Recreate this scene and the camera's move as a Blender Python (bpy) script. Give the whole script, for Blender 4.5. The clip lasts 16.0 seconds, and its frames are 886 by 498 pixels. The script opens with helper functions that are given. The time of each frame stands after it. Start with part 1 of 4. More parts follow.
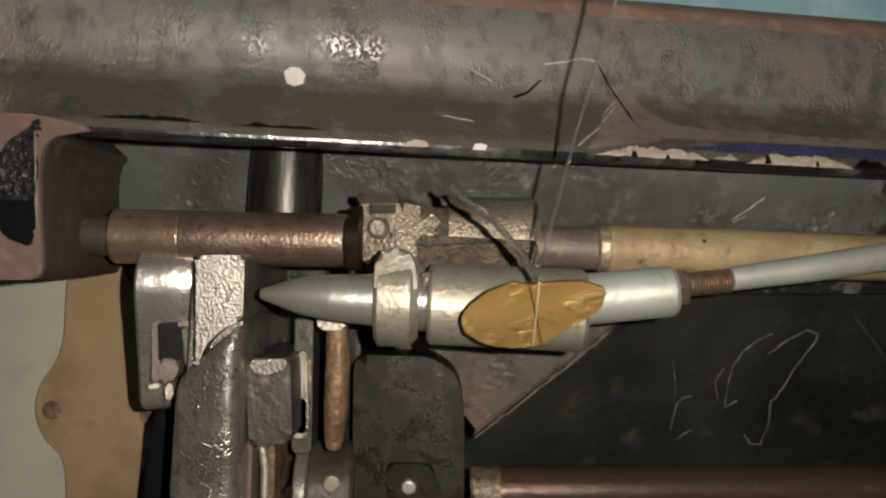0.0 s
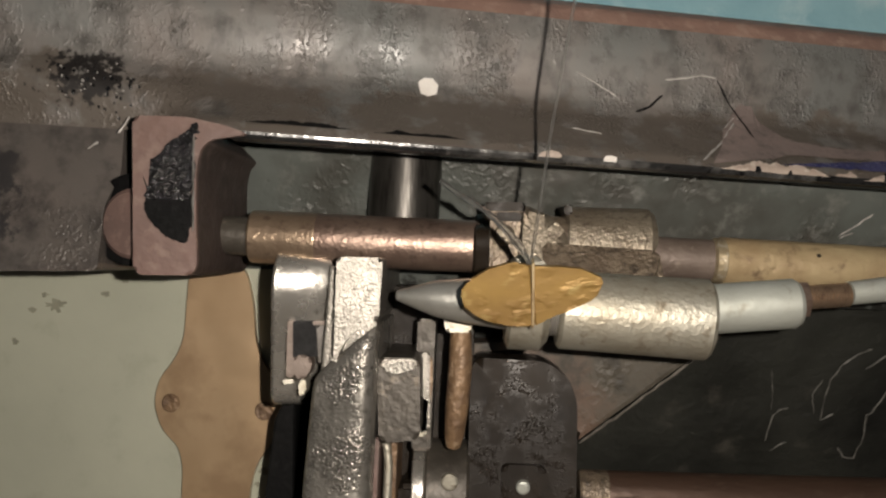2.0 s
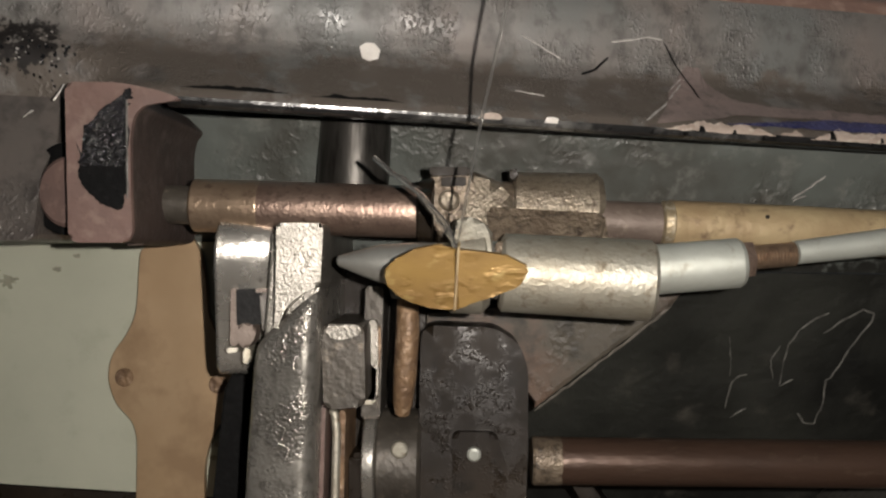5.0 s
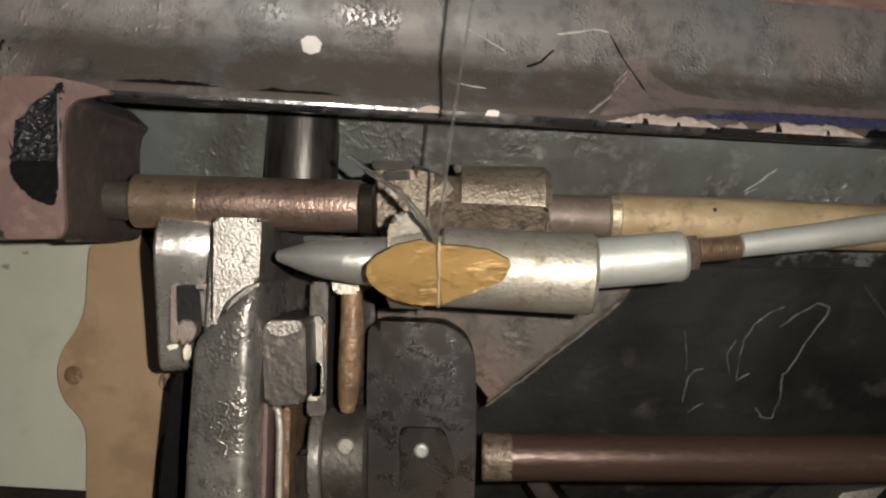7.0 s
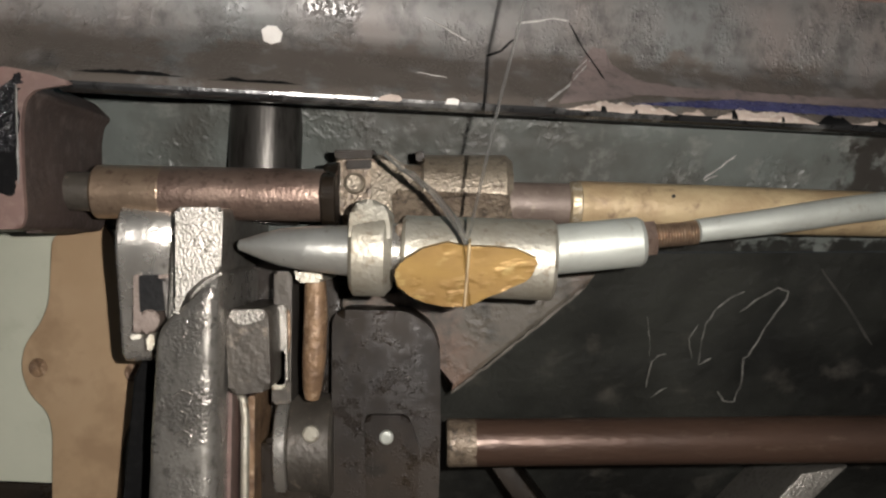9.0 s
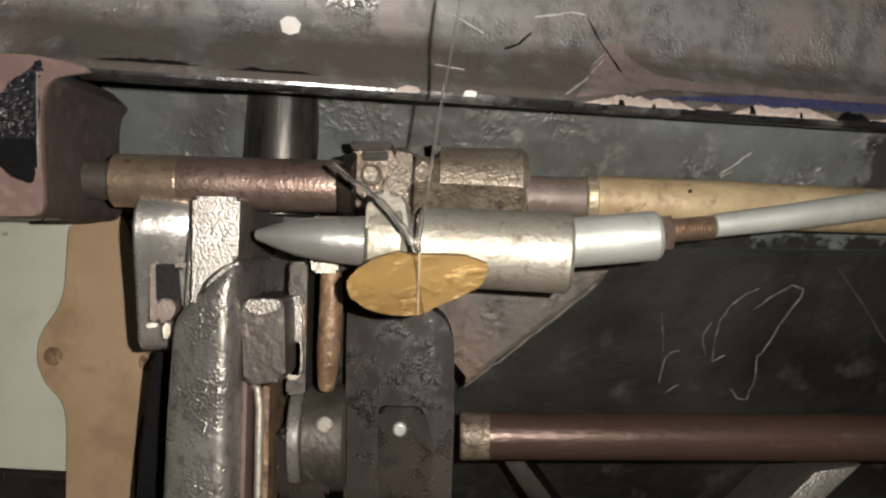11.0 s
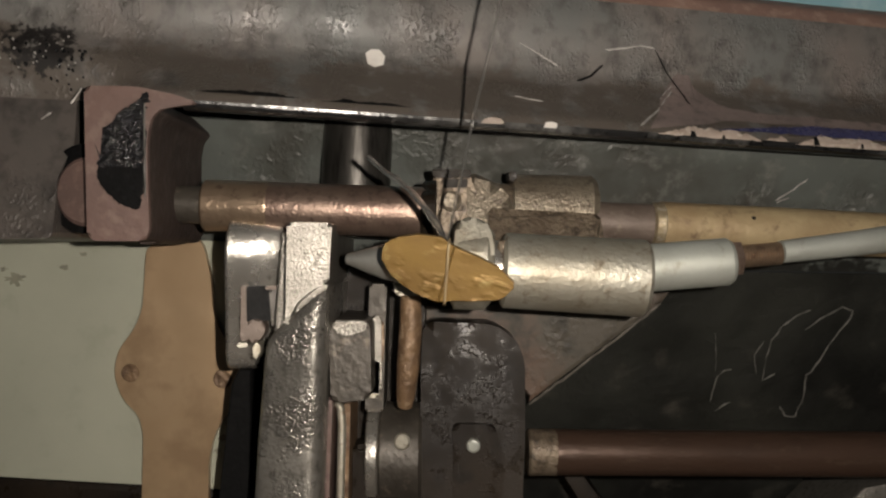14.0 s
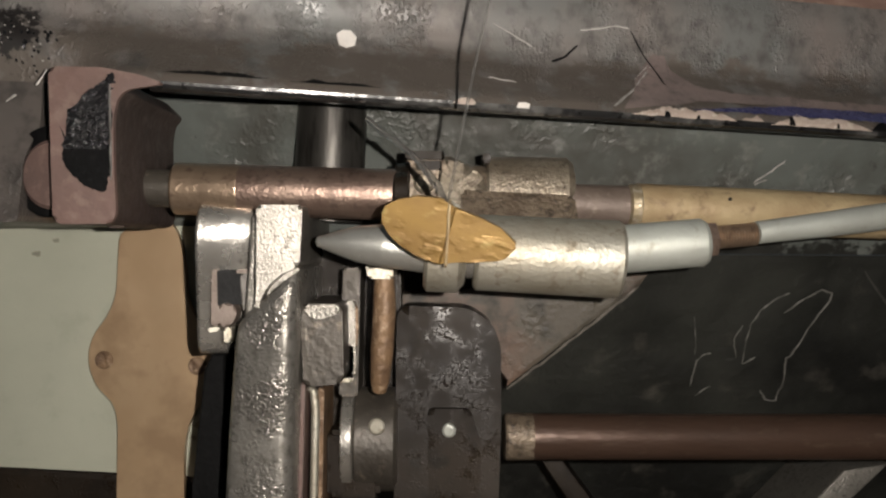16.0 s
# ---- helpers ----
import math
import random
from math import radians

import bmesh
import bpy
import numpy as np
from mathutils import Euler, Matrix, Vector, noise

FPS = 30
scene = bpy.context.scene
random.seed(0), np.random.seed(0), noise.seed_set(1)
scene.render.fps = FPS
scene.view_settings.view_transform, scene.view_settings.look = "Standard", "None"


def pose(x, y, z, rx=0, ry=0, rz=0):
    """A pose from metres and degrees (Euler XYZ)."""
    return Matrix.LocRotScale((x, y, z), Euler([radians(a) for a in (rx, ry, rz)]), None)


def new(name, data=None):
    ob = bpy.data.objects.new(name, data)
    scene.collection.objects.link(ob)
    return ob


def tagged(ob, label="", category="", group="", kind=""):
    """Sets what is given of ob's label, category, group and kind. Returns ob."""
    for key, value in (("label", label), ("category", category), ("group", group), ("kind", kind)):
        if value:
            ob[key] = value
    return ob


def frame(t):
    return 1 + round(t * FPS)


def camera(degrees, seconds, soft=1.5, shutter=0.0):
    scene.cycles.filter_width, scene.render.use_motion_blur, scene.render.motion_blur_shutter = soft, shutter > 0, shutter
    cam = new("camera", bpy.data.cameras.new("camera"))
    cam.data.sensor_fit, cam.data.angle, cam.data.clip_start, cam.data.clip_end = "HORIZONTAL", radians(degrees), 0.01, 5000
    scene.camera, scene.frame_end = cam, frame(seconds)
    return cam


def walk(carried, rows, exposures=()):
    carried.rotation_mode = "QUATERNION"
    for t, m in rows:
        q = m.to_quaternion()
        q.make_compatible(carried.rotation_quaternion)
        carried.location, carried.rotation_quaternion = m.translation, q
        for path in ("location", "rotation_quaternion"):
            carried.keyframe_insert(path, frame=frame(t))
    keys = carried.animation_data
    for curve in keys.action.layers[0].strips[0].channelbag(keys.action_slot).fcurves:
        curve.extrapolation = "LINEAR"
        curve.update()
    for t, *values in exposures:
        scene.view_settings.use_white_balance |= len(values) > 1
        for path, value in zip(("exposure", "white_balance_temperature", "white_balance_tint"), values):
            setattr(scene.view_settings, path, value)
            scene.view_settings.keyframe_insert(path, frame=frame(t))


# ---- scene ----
cam = camera(49.9, 16.0, soft=2.3)
METRES, EYE, TILT, LEAN, TURN = 0.107, 0.15, 0.0, 0.0, 0.0
ROWS = [
    (0.0, 0.0, 0.0, 0.0, -0.0, 0.0, -0.0),
    (0.5, -0.0327, -0.0103, -0.0028, 0.62, 0.21, -0.52),
    (1.0, -0.0879, -0.0378, -0.0046, 0.96, 0.18, -0.97),
    (1.5, -0.1414, -0.0353, -0.005, 1.27, 0.49, -1.39),
    (2.0, -0.1776, -0.0571, -0.0089, 1.48, 0.58, -1.47),
    (2.5, -0.1976, -0.0879, -0.0208, 1.37, 0.59, -1.19),
    (3.0, -0.1722, -0.0603, -0.0181, 1.12, 0.24, -1.0),
    (3.5, -0.1338, -0.0709, -0.0282, 1.11, 0.25, -1.19),
    (4.0, -0.1052, -0.0469, -0.0415, 1.05, 0.06, -0.81),
    (6.5, -0.0219, -0.0397, -0.055, 1.56, -0.03, -0.61),
    (7.0, 0.0118, -0.0268, -0.0558, 1.17, -0.14, -0.3),
    (7.5, 0.0023, -0.0496, -0.0535, 0.85, -0.17, -0.36),
    (8.0, 0.0214, -0.0359, -0.0425, 0.25, -0.28, -0.25),
    (8.5, 0.0318, -0.029, -0.0638, -0.16, -0.52, -0.02),
    (9.0, 0.0369, -0.041, -0.0652, -0.26, -0.55, 0.21),
    (11.5, 0.0112, -0.0433, -0.0912, 0.62, -0.59, -0.87),
    (12.0, -0.0674, -0.066, -0.103, 0.58, -0.73, -1.63),
    (12.5, -0.1392, -0.1253, -0.0247, 0.41, 0.19, -1.15),
    (13.0, -0.1636, -0.1113, -0.0337, 0.22, 0.35, -1.04),
    (13.5, -0.1497, -0.1211, -0.0417, -0.13, 0.2, -0.62),
    (14.0, -0.1313, -0.1126, -0.0546, -0.15, 0.05, -0.69),
    (14.5, -0.1205, -0.1185, -0.0562, -0.16, 0.07, -0.77),
    (15.0, -0.132, -0.112, -0.068, -0.35, -0.21, -0.65),
    (15.5, -0.1231, -0.1172, -0.0753, -0.38, -0.2, -0.49),
    (16.0, -0.0928, -0.0966, -0.0741, -0.5, -0.34, -0.38),
]
walk(cam, [(t, pose(0, 0, EYE, TILT, LEAN, TURN) @ pose(METRES * x, METRES * y, METRES * z, 90 + pitch, roll, yaw)) for t, x, y, z, yaw, pitch, roll in ROWS],
     exposures=[(0, -0.25, 6750, 10), (0.5, -0.07, 6700, 10), (1, -0.09, 6650, 10), (3, -0.05, 6650, 10), (4, -0.11, 6500, 10), (6.5, 0.07, 6350, 10), (7, 0.10, 6350, 10),
                (7.5, 0.08, 6350, 10), (8, -0.02, 6300, 10), (8.5, 0.2, 6200, 10), (9, 0.30, 6150, 10), (11.5, 0.35, 6300, 10), (12, 0.33, 6350, 10), (12.5, 0.33, 6150, 10), (13, -0.27, 6800, 10), (13.5, -0.33, 6700, 10),
                (14.5, -0.35, 6650, 10), (15, -0.09, 6550, 10), (15.5, -0.03, 6400, 10), (16, 0.11, 6400, 10)])
# the hand-held torch beside the lens goes along with it (keyed in motions())

# world: a dim workshop
world = bpy.data.worlds.new("world")
scene.world = world
world.use_nodes = True
world.node_tree.nodes["Background"].inputs[0].default_value = (0.85, 0.93, 1.0, 1)
world.node_tree.nodes["Background"].inputs[1].default_value = 0.035
TORCH = 27000.0


# ---- materials ----
def ramp_mix(nt, fac, a, b):
    m = nt.nodes.new("ShaderNodeMix")
    m.data_type = "RGBA"
    nt.links.new(fac, m.inputs[0])
    for s, v in ((m.inputs[6], a), (m.inputs[7], b)):
        if isinstance(v, tuple):
            s.default_value = (*v, 1)
        else:
            nt.links.new(v, s)
    return m.outputs[2]


def noise_fac(nt, scale, detail, low, high, stretch=(1, 1, 1), rough=0.6):
    tc = nt.nodes.new("ShaderNodeTexCoord")
    mp = nt.nodes.new("ShaderNodeMapping")
    mp.inputs["Scale"].default_value = stretch
    n = nt.nodes.new("ShaderNodeTexNoise")
    n.inputs["Scale"].default_value, n.inputs["Detail"].default_value = scale, detail
    n.inputs["Roughness"].default_value = rough
    r = nt.nodes.new("ShaderNodeMapRange")
    r.inputs[1].default_value, r.inputs[2].default_value = low, high
    nt.links.new(tc.outputs["Object"], mp.inputs[0])
    nt.links.new(mp.outputs[0], n.inputs["Vector"])
    nt.links.new(n.outputs["Fac"], r.inputs[0])
    return r.outputs[0]


def surface(name, base, second, third=None, metal=0.0, rough=0.4, rough2=0.6, big=60, fine=700, bump=0.3, pit=1500,
            stretch=(1, 1, 1), low=0.4, high=0.65, flow=0.52, fhigh=0.68, coat=0.0, sparse=0.0, spec=0.5, patch=0.0, gloss=None, run=(1, 1, 1), cover=0.47):
    """A worn surface: base colour, broad stains in the second colour, fine specks in the third."""
    m = bpy.data.materials.new(name)
    m.use_nodes = True
    nt = m.node_tree
    b = nt.nodes["Principled BSDF"]
    broad = noise_fac(nt, big, 5, low, high, stretch)
    col = ramp_mix(nt, broad, base, second)
    speck = noise_fac(nt, fine, 4, flow, fhigh, stretch)
    if third:
        col = ramp_mix(nt, speck, col, third)
    nt.links.new(col, b.inputs["Base Color"])
    b.inputs["Metallic"].default_value = metal
    b.inputs["Coat Weight"].default_value = coat
    b.inputs["Specular IOR Level"].default_value = spec
    mr = nt.nodes.new("ShaderNodeMapRange")
    mr.inputs[3].default_value, mr.inputs[4].default_value = rough, rough2
    nt.links.new(noise_fac(nt, big * 3, 6, 0.3, 0.7, stretch), mr.inputs[0])
    nt.links.new(mr.outputs[0], b.inputs["Roughness"])
    worn = noise_fac(nt, patch, 4, cover, cover + 0.15, run) if patch else None
    if gloss is not None:
        # the pitted patches are worn smooth between the pits
        gl = nt.nodes.new("ShaderNodeMix")
        gl.inputs[3].default_value = gloss
        nt.links.new(worn, gl.inputs[0])
        nt.links.new(mr.outputs[0], gl.inputs[2])
        nt.links.new(gl.outputs[0], b.inputs["Roughness"])
    if bump:
        bp = nt.nodes.new("ShaderNodeBump")
        # the relief's height follows from its steepness and its grain
        bp.inputs["Strength"].default_value, bp.inputs["Distance"].default_value = 1.0, bump / (1.6 * pit)
        if patch:
            lo = nt.nodes.new("ShaderNodeMapRange")
            lo.inputs[3].default_value = 0.06
            nt.links.new(worn, lo.inputs[0])
            nt.links.new(lo.outputs[0], bp.inputs["Strength"])
        nt.links.new(noise_fac(nt, pit, 2, 0.3 + 0.25 * sparse, 0.7 + 0.08 * sparse, stretch, 0.5), bp.inputs["Height"])
        nt.links.new(bp.outputs[0], b.inputs["Normal"])
    return m


def ragged_tint(m, centre, size, colour, scale=520, slope=0.0):
    """A ragged tint of one place and size (in x and z) over a surface's colour, for oily stains and darker bands."""
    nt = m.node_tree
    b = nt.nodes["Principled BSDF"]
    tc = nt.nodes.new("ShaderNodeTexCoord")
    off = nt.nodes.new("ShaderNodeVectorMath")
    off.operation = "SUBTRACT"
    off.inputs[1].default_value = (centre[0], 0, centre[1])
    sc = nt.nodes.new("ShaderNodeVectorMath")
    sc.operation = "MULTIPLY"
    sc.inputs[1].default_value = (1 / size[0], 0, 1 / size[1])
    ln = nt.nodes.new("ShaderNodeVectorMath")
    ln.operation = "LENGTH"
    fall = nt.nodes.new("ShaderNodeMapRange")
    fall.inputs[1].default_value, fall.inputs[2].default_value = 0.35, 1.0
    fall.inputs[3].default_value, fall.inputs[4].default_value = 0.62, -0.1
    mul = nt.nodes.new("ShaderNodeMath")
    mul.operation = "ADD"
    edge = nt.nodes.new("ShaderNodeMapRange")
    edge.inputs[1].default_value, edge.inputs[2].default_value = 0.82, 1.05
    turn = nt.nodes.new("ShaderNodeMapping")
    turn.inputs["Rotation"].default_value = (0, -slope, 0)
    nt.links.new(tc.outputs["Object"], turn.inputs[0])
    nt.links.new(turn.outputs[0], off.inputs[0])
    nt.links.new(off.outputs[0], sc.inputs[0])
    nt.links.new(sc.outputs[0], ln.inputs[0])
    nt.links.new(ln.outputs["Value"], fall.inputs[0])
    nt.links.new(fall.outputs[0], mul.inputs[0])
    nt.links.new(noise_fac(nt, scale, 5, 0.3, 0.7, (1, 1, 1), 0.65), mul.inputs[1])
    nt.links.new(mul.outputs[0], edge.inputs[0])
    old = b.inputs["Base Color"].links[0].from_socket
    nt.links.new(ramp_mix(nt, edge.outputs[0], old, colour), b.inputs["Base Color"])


BEAM = surface("worn_black_enamel", (0.138, 0.141, 0.134), (0.17, 0.149, 0.135), (0.066, 0.063, 0.058), metal=0.1, rough=0.44, rough2=0.6, big=34, fine=210, bump=0.6, pit=1600, stretch=(1, 1, 0.75), flow=0.48, fhigh=0.7, sparse=0.75, spec=0.45, patch=130, gloss=0.31, run=(1, 1, 0.55), cover=0.44)
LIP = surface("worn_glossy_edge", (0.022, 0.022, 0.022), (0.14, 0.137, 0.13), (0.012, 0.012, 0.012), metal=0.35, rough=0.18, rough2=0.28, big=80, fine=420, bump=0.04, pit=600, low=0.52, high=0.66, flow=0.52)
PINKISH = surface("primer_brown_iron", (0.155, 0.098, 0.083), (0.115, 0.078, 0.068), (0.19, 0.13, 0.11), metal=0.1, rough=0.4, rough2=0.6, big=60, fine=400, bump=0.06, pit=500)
# black of tar and old paint, also of the shade painted into gaps
BLACK = surface("tar_and_shade_black", (0.004, 0.004, 0.0042), (0.007, 0.007, 0.007), (0.01, 0.01, 0.01), rough=0.4, rough2=0.55, bump=0.05, pit=900, sparse=0.4, spec=0.08)
FAINT = surface("faint_oil_line", (0.05, 0.048, 0.042), (0.028, 0.027, 0.024), None, rough=0.5, rough2=0.6, big=250, bump=0)
WEB = surface("grey_green_casting", (0.108, 0.119, 0.109), (0.055, 0.053, 0.045), (0.165, 0.167, 0.152), metal=0.05, rough=0.32, rough2=0.52, big=24, fine=200, bump=0.34, pit=650, low=0.45, high=0.62, flow=0.54, fhigh=0.74, sparse=0.5, spec=0.5, patch=50)
PANEL = surface("oily_dark_panel", (0.009, 0.0093, 0.0083), (0.031, 0.032, 0.027), (0.075, 0.069, 0.058), metal=0.0, rough=0.42, rough2=0.62, big=20, fine=90, bump=0.12, pit=400, low=0.44, high=0.72, flow=0.58, fhigh=0.84, spec=0.28)
# along its foot the web darkens raggedly to near the panel's colour
ragged_tint(WEB, (0, 0.1385), (9, 0.0095), (0.018, 0.0185, 0.016), 170)
ragged_tint(WEB, (0.105, 0.158), (0.022, 0.016), (0.03, 0.027, 0.023), 110)
RIB = surface("dusty_rib", (0.09, 0.079, 0.062), (0.135, 0.092, 0.068), (0.04, 0.036, 0.029), rough=0.4, rough2=0.6, big=60, fine=150, bump=0.25, pit=500, low=0.45, high=0.6, flow=0.5, spec=0.35, sparse=0.5, patch=70)
COPPER = surface("copper_tinted_steel", (0.36, 0.265, 0.21), (0.25, 0.175, 0.14), (0.13, 0.09, 0.072), metal=0.8, rough=0.32, rough2=0.44, big=80, fine=600, bump=0.12, pit=1500, flow=0.53, fhigh=0.74)
RUSTROD = surface("brown_varnished_steel", (0.085, 0.051, 0.036), (0.05, 0.031, 0.023), (0.14, 0.098, 0.07), metal=0.45, rough=0.3, rough2=0.42, big=50, fine=400, bump=0.08, pit=900, flow=0.58, fhigh=0.8, stretch=(0.4, 1, 1))
CAST = surface("grimy_cast_steel", (0.285, 0.248, 0.19), (0.205, 0.168, 0.122), (0.10, 0.078, 0.058), metal=0.5, rough=0.32, rough2=0.48, big=130, fine=700, bump=0.26, pit=1500, flow=0.5, fhigh=0.74)
SILVER = surface("satin_steel", (0.50, 0.485, 0.415), (0.37, 0.335, 0.26), (0.22, 0.18, 0.125), metal=0.7, rough=0.44, rough2=0.56, big=60, fine=420, bump=0.13, pit=1150, flow=0.56, fhigh=0.72)
SMOOTH = surface("smooth_satin_steel", (0.60, 0.625, 0.565), (0.50, 0.515, 0.46), (0.38, 0.36, 0.29), metal=0.6, rough=0.42, rough2=0.54, big=60, fine=300, bump=0.05, pit=700, flow=0.6, fhigh=0.78)
GILT = surface("gilt_polished_steel", (0.42, 0.315, 0.22), (0.31, 0.225, 0.16), (0.2, 0.135, 0.1), metal=0.75, rough=0.28, rough2=0.38, big=90, fine=500, bump=0.1, pit=900, flow=0.55, fhigh=0.72)
ARM = surface("dark_arm_enamel", (0.082, 0.074, 0.067), (0.105, 0.09, 0.08), (0.036, 0.032, 0.03), metal=0.05, rough=0.44, rough2=0.62, big=32, fine=170, bump=0.35, pit=1200, flow=0.46, fhigh=0.68, spec=0.34, sparse=0.6, patch=60, gloss=0.34)
ragged_tint(BEAM, (0.112, 0.188), (0.026, 0.013), (0.048, 0.049, 0.045), 200, 0.033)
# the rail's hollow is a darker brown than its face
ragged_tint(BEAM, (0, 0.1725), (9, 0.0125), (0.105, 0.09, 0.076), 130, 0.033)
# dark oily stain on the arm and rail beside the lug
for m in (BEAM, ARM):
    ragged_tint(m, (-0.0885, 0.1805), (0.0125, 0.0075), (0.016, 0.014, 0.013))
# the arm is darker at its far lower left
ragged_tint(ARM, (-0.104, 0.157), (0.008, 0.016), (0.028, 0.026, 0.026), 260)
CHEEK = surface("shaded_brown_iron", (0.062, 0.046, 0.04), (0.045, 0.035, 0.031), (0.085, 0.067, 0.06), metal=0.05, rough=0.5, rough2=0.65, big=70, fine=300, bump=0.1, pit=600, spec=0.2)
TOPRUST = surface("bare_brown_top", (0.30, 0.19, 0.15), (0.22, 0.14, 0.115), (0.36, 0.25, 0.2), metal=0.1, rough=0.4, rough2=0.6, big=50, fine=300, bump=0.08, pit=500)
BEIGEDIM = surface("pale_edge_line", (0.15, 0.135, 0.115), (0.07, 0.062, 0.052), (0.2, 0.18, 0.155), rough=0.5, rough2=0.65, big=150, fine=500, bump=0.1, pit=600)
GRIME = surface("oily_grime_on_steel", (0.225, 0.18, 0.13), (0.15, 0.115, 0.082), (0.05, 0.039, 0.029), metal=0.4, rough=0.3, rough2=0.5, big=140, fine=520, bump=0.32, pit=1300, flow=0.48, fhigh=0.68)
DULL = surface("dull_brown_steel", (0.20, 0.158, 0.132), (0.14, 0.108, 0.088), (0.27, 0.22, 0.18), metal=0.3, rough=0.45, rough2=0.6, big=90, fine=420, bump=0.12, pit=1300, flow=0.58, fhigh=0.78)
POST = surface("dark_polished_post", (0.085, 0.08, 0.072), (0.05, 0.047, 0.042), (0.025, 0.023, 0.02), metal=0.7, rough=0.3, rough2=0.42, big=50, fine=300, bump=0.04, pit=900, stretch=(1.5, 1, 0.25))
BARE = surface("pinkish_bare_patch", (0.21, 0.165, 0.15), (0.16, 0.128, 0.118), (0.09, 0.075, 0.068), rough=0.45, rough2=0.6, big=110, fine=420, bump=0.12, pit=1100, flow=0.52, fhigh=0.72)
TARDROP = surface("beaded_tar", (0.010, 0.010, 0.011), (0.016, 0.016, 0.017), (0.03, 0.03, 0.03), rough=0.14, rough2=0.24, bump=0.9, pit=850, sparse=0.2, spec=0.5)
CONE = surface("polished_cone_steel", (0.66, 0.66, 0.61), (0.52, 0.51, 0.46), (0.30, 0.27, 0.22), metal=0.8, rough=0.27, rough2=0.36, big=80, fine=500, flow=0.62, fhigh=0.8, bump=0.04, pit=700)
CHROME = surface("worn_nickel_plate", (0.52, 0.50, 0.455), (0.42, 0.40, 0.36), (0.2, 0.185, 0.16), metal=0.8, rough=0.22, rough2=0.32, big=60, fine=420, flow=0.6, fhigh=0.78, bump=0.05, pit=700)
HAMMERED = surface("rough_bright_iron", (0.285, 0.27, 0.24), (0.2, 0.188, 0.165), (0.08, 0.072, 0.06), metal=0.74, rough=0.32, rough2=0.46, big=70, fine=800, bump=0.24, pit=1900, flow=0.54, fhigh=0.74)
LEGIRON = surface("rough_worn_iron", (0.34, 0.323, 0.29), (0.245, 0.232, 0.207), (0.115, 0.106, 0.092), metal=0.7, rough=0.38, rough2=0.5, big=60, fine=500, bump=0.34, pit=1500, flow=0.52, fhigh=0.74, patch=110, gloss=0.22, cover=0.42)
DARKSTEEL = surface("oiled_dark_steel", (0.075, 0.066, 0.054), (0.045, 0.039, 0.032), (0.16, 0.135, 0.105), metal=0.35, rough=0.4, rough2=0.55, big=90, fine=420, bump=0.09, pit=600, flow=0.58, fhigh=0.75)
# greasy iron, also the shade put into the clamp slot and boss gap
GREASE = surface("greasy_iron_and_gap_black", (0.011, 0.0078, 0.005), (0.024, 0.0175, 0.0115), (0.007, 0.005, 0.0035), metal=0.0, rough=0.5, rough2=0.65, big=45, fine=160, bump=0.4, pit=1900, flow=0.55, fhigh=0.75, sparse=0.8, spec=0.2, patch=220, gloss=0.27, cover=0.46)
RUST = surface("rusty_pin", (0.23, 0.145, 0.08), (0.115, 0.07, 0.042), (0.36, 0.26, 0.17), metal=0.25, rough=0.42, rough2=0.6, big=190, fine=500, bump=0.22, pit=700, flow=0.55, fhigh=0.68)
TAN = surface("tan_lacquered_metal", (0.46, 0.322, 0.19), (0.53, 0.385, 0.24), (0.385, 0.262, 0.155), metal=0.4, rough=0.3, rough2=0.42, big=22, fine=70, bump=0.04, pit=55)
TANBAR = surface("tan_stained_bar", (0.44, 0.345, 0.2), (0.33, 0.24, 0.135), (0.17, 0.115, 0.07), metal=0.2, rough=0.42, rough2=0.56, big=70, fine=300, bump=0.1, pit=520, flow=0.55, fhigh=0.76)
CREAM = surface("pale_green_card", (0.42, 0.43, 0.34), (0.37, 0.38, 0.30), (0.33, 0.34, 0.26), rough=0.5, rough2=0.65, big=25, fine=100, bump=0.013, pit=300, flow=0.58, fhigh=0.8)
STAIN = surface("oil_stain", (0.20, 0.20, 0.15), (0.28, 0.28, 0.21), None, rough=0.5, rough2=0.6, big=300, bump=0)
BRASS = surface("hammered_brass", (0.235, 0.143, 0.036), (0.175, 0.10, 0.026), (0.33, 0.24, 0.09), metal=0.4, rough=0.42, rough2=0.55, big=110, fine=380, bump=0.16, pit=420, stretch=(0.6, 1, 1.3), flow=0.58, fhigh=0.72, sparse=0.6, patch=150)
BRASSRING = surface("worn_brass_ring", (0.46, 0.38, 0.25), (0.33, 0.26, 0.16), (0.6, 0.54, 0.42), metal=0.6, rough=0.36, rough2=0.5, big=400, bump=0.15, pit=900)
WHITE = surface("white_paint_chip", (0.74, 0.71, 0.66), (0.62, 0.58, 0.53), None, rough=0.5, rough2=0.6, big=300, bump=0.05, pit=900)
BEIGE = surface("beige_bare_primer", (0.40, 0.33, 0.28), (0.30, 0.24, 0.20), (0.5, 0.44, 0.38), rough=0.45, rough2=0.6, big=220, fine=800, bump=0.075, pit=900)
BLUE = surface("blue_black_paint", (0.035, 0.035, 0.10), (0.06, 0.06, 0.15), None, rough=0.2, rough2=0.35, big=150, bump=0.05, pit=600)
SCRATCH = surface("pale_scratch", (0.52, 0.5, 0.47), (0.28, 0.265, 0.245), None, metal=0.3, rough=0.4, rough2=0.5, big=400, bump=0)
DIMSCRATCH = surface("dim_scratch", (0.16, 0.155, 0.14), (0.06, 0.058, 0.052), None, rough=0.4, rough2=0.5, big=250, bump=0, low=0.4, high=0.6)
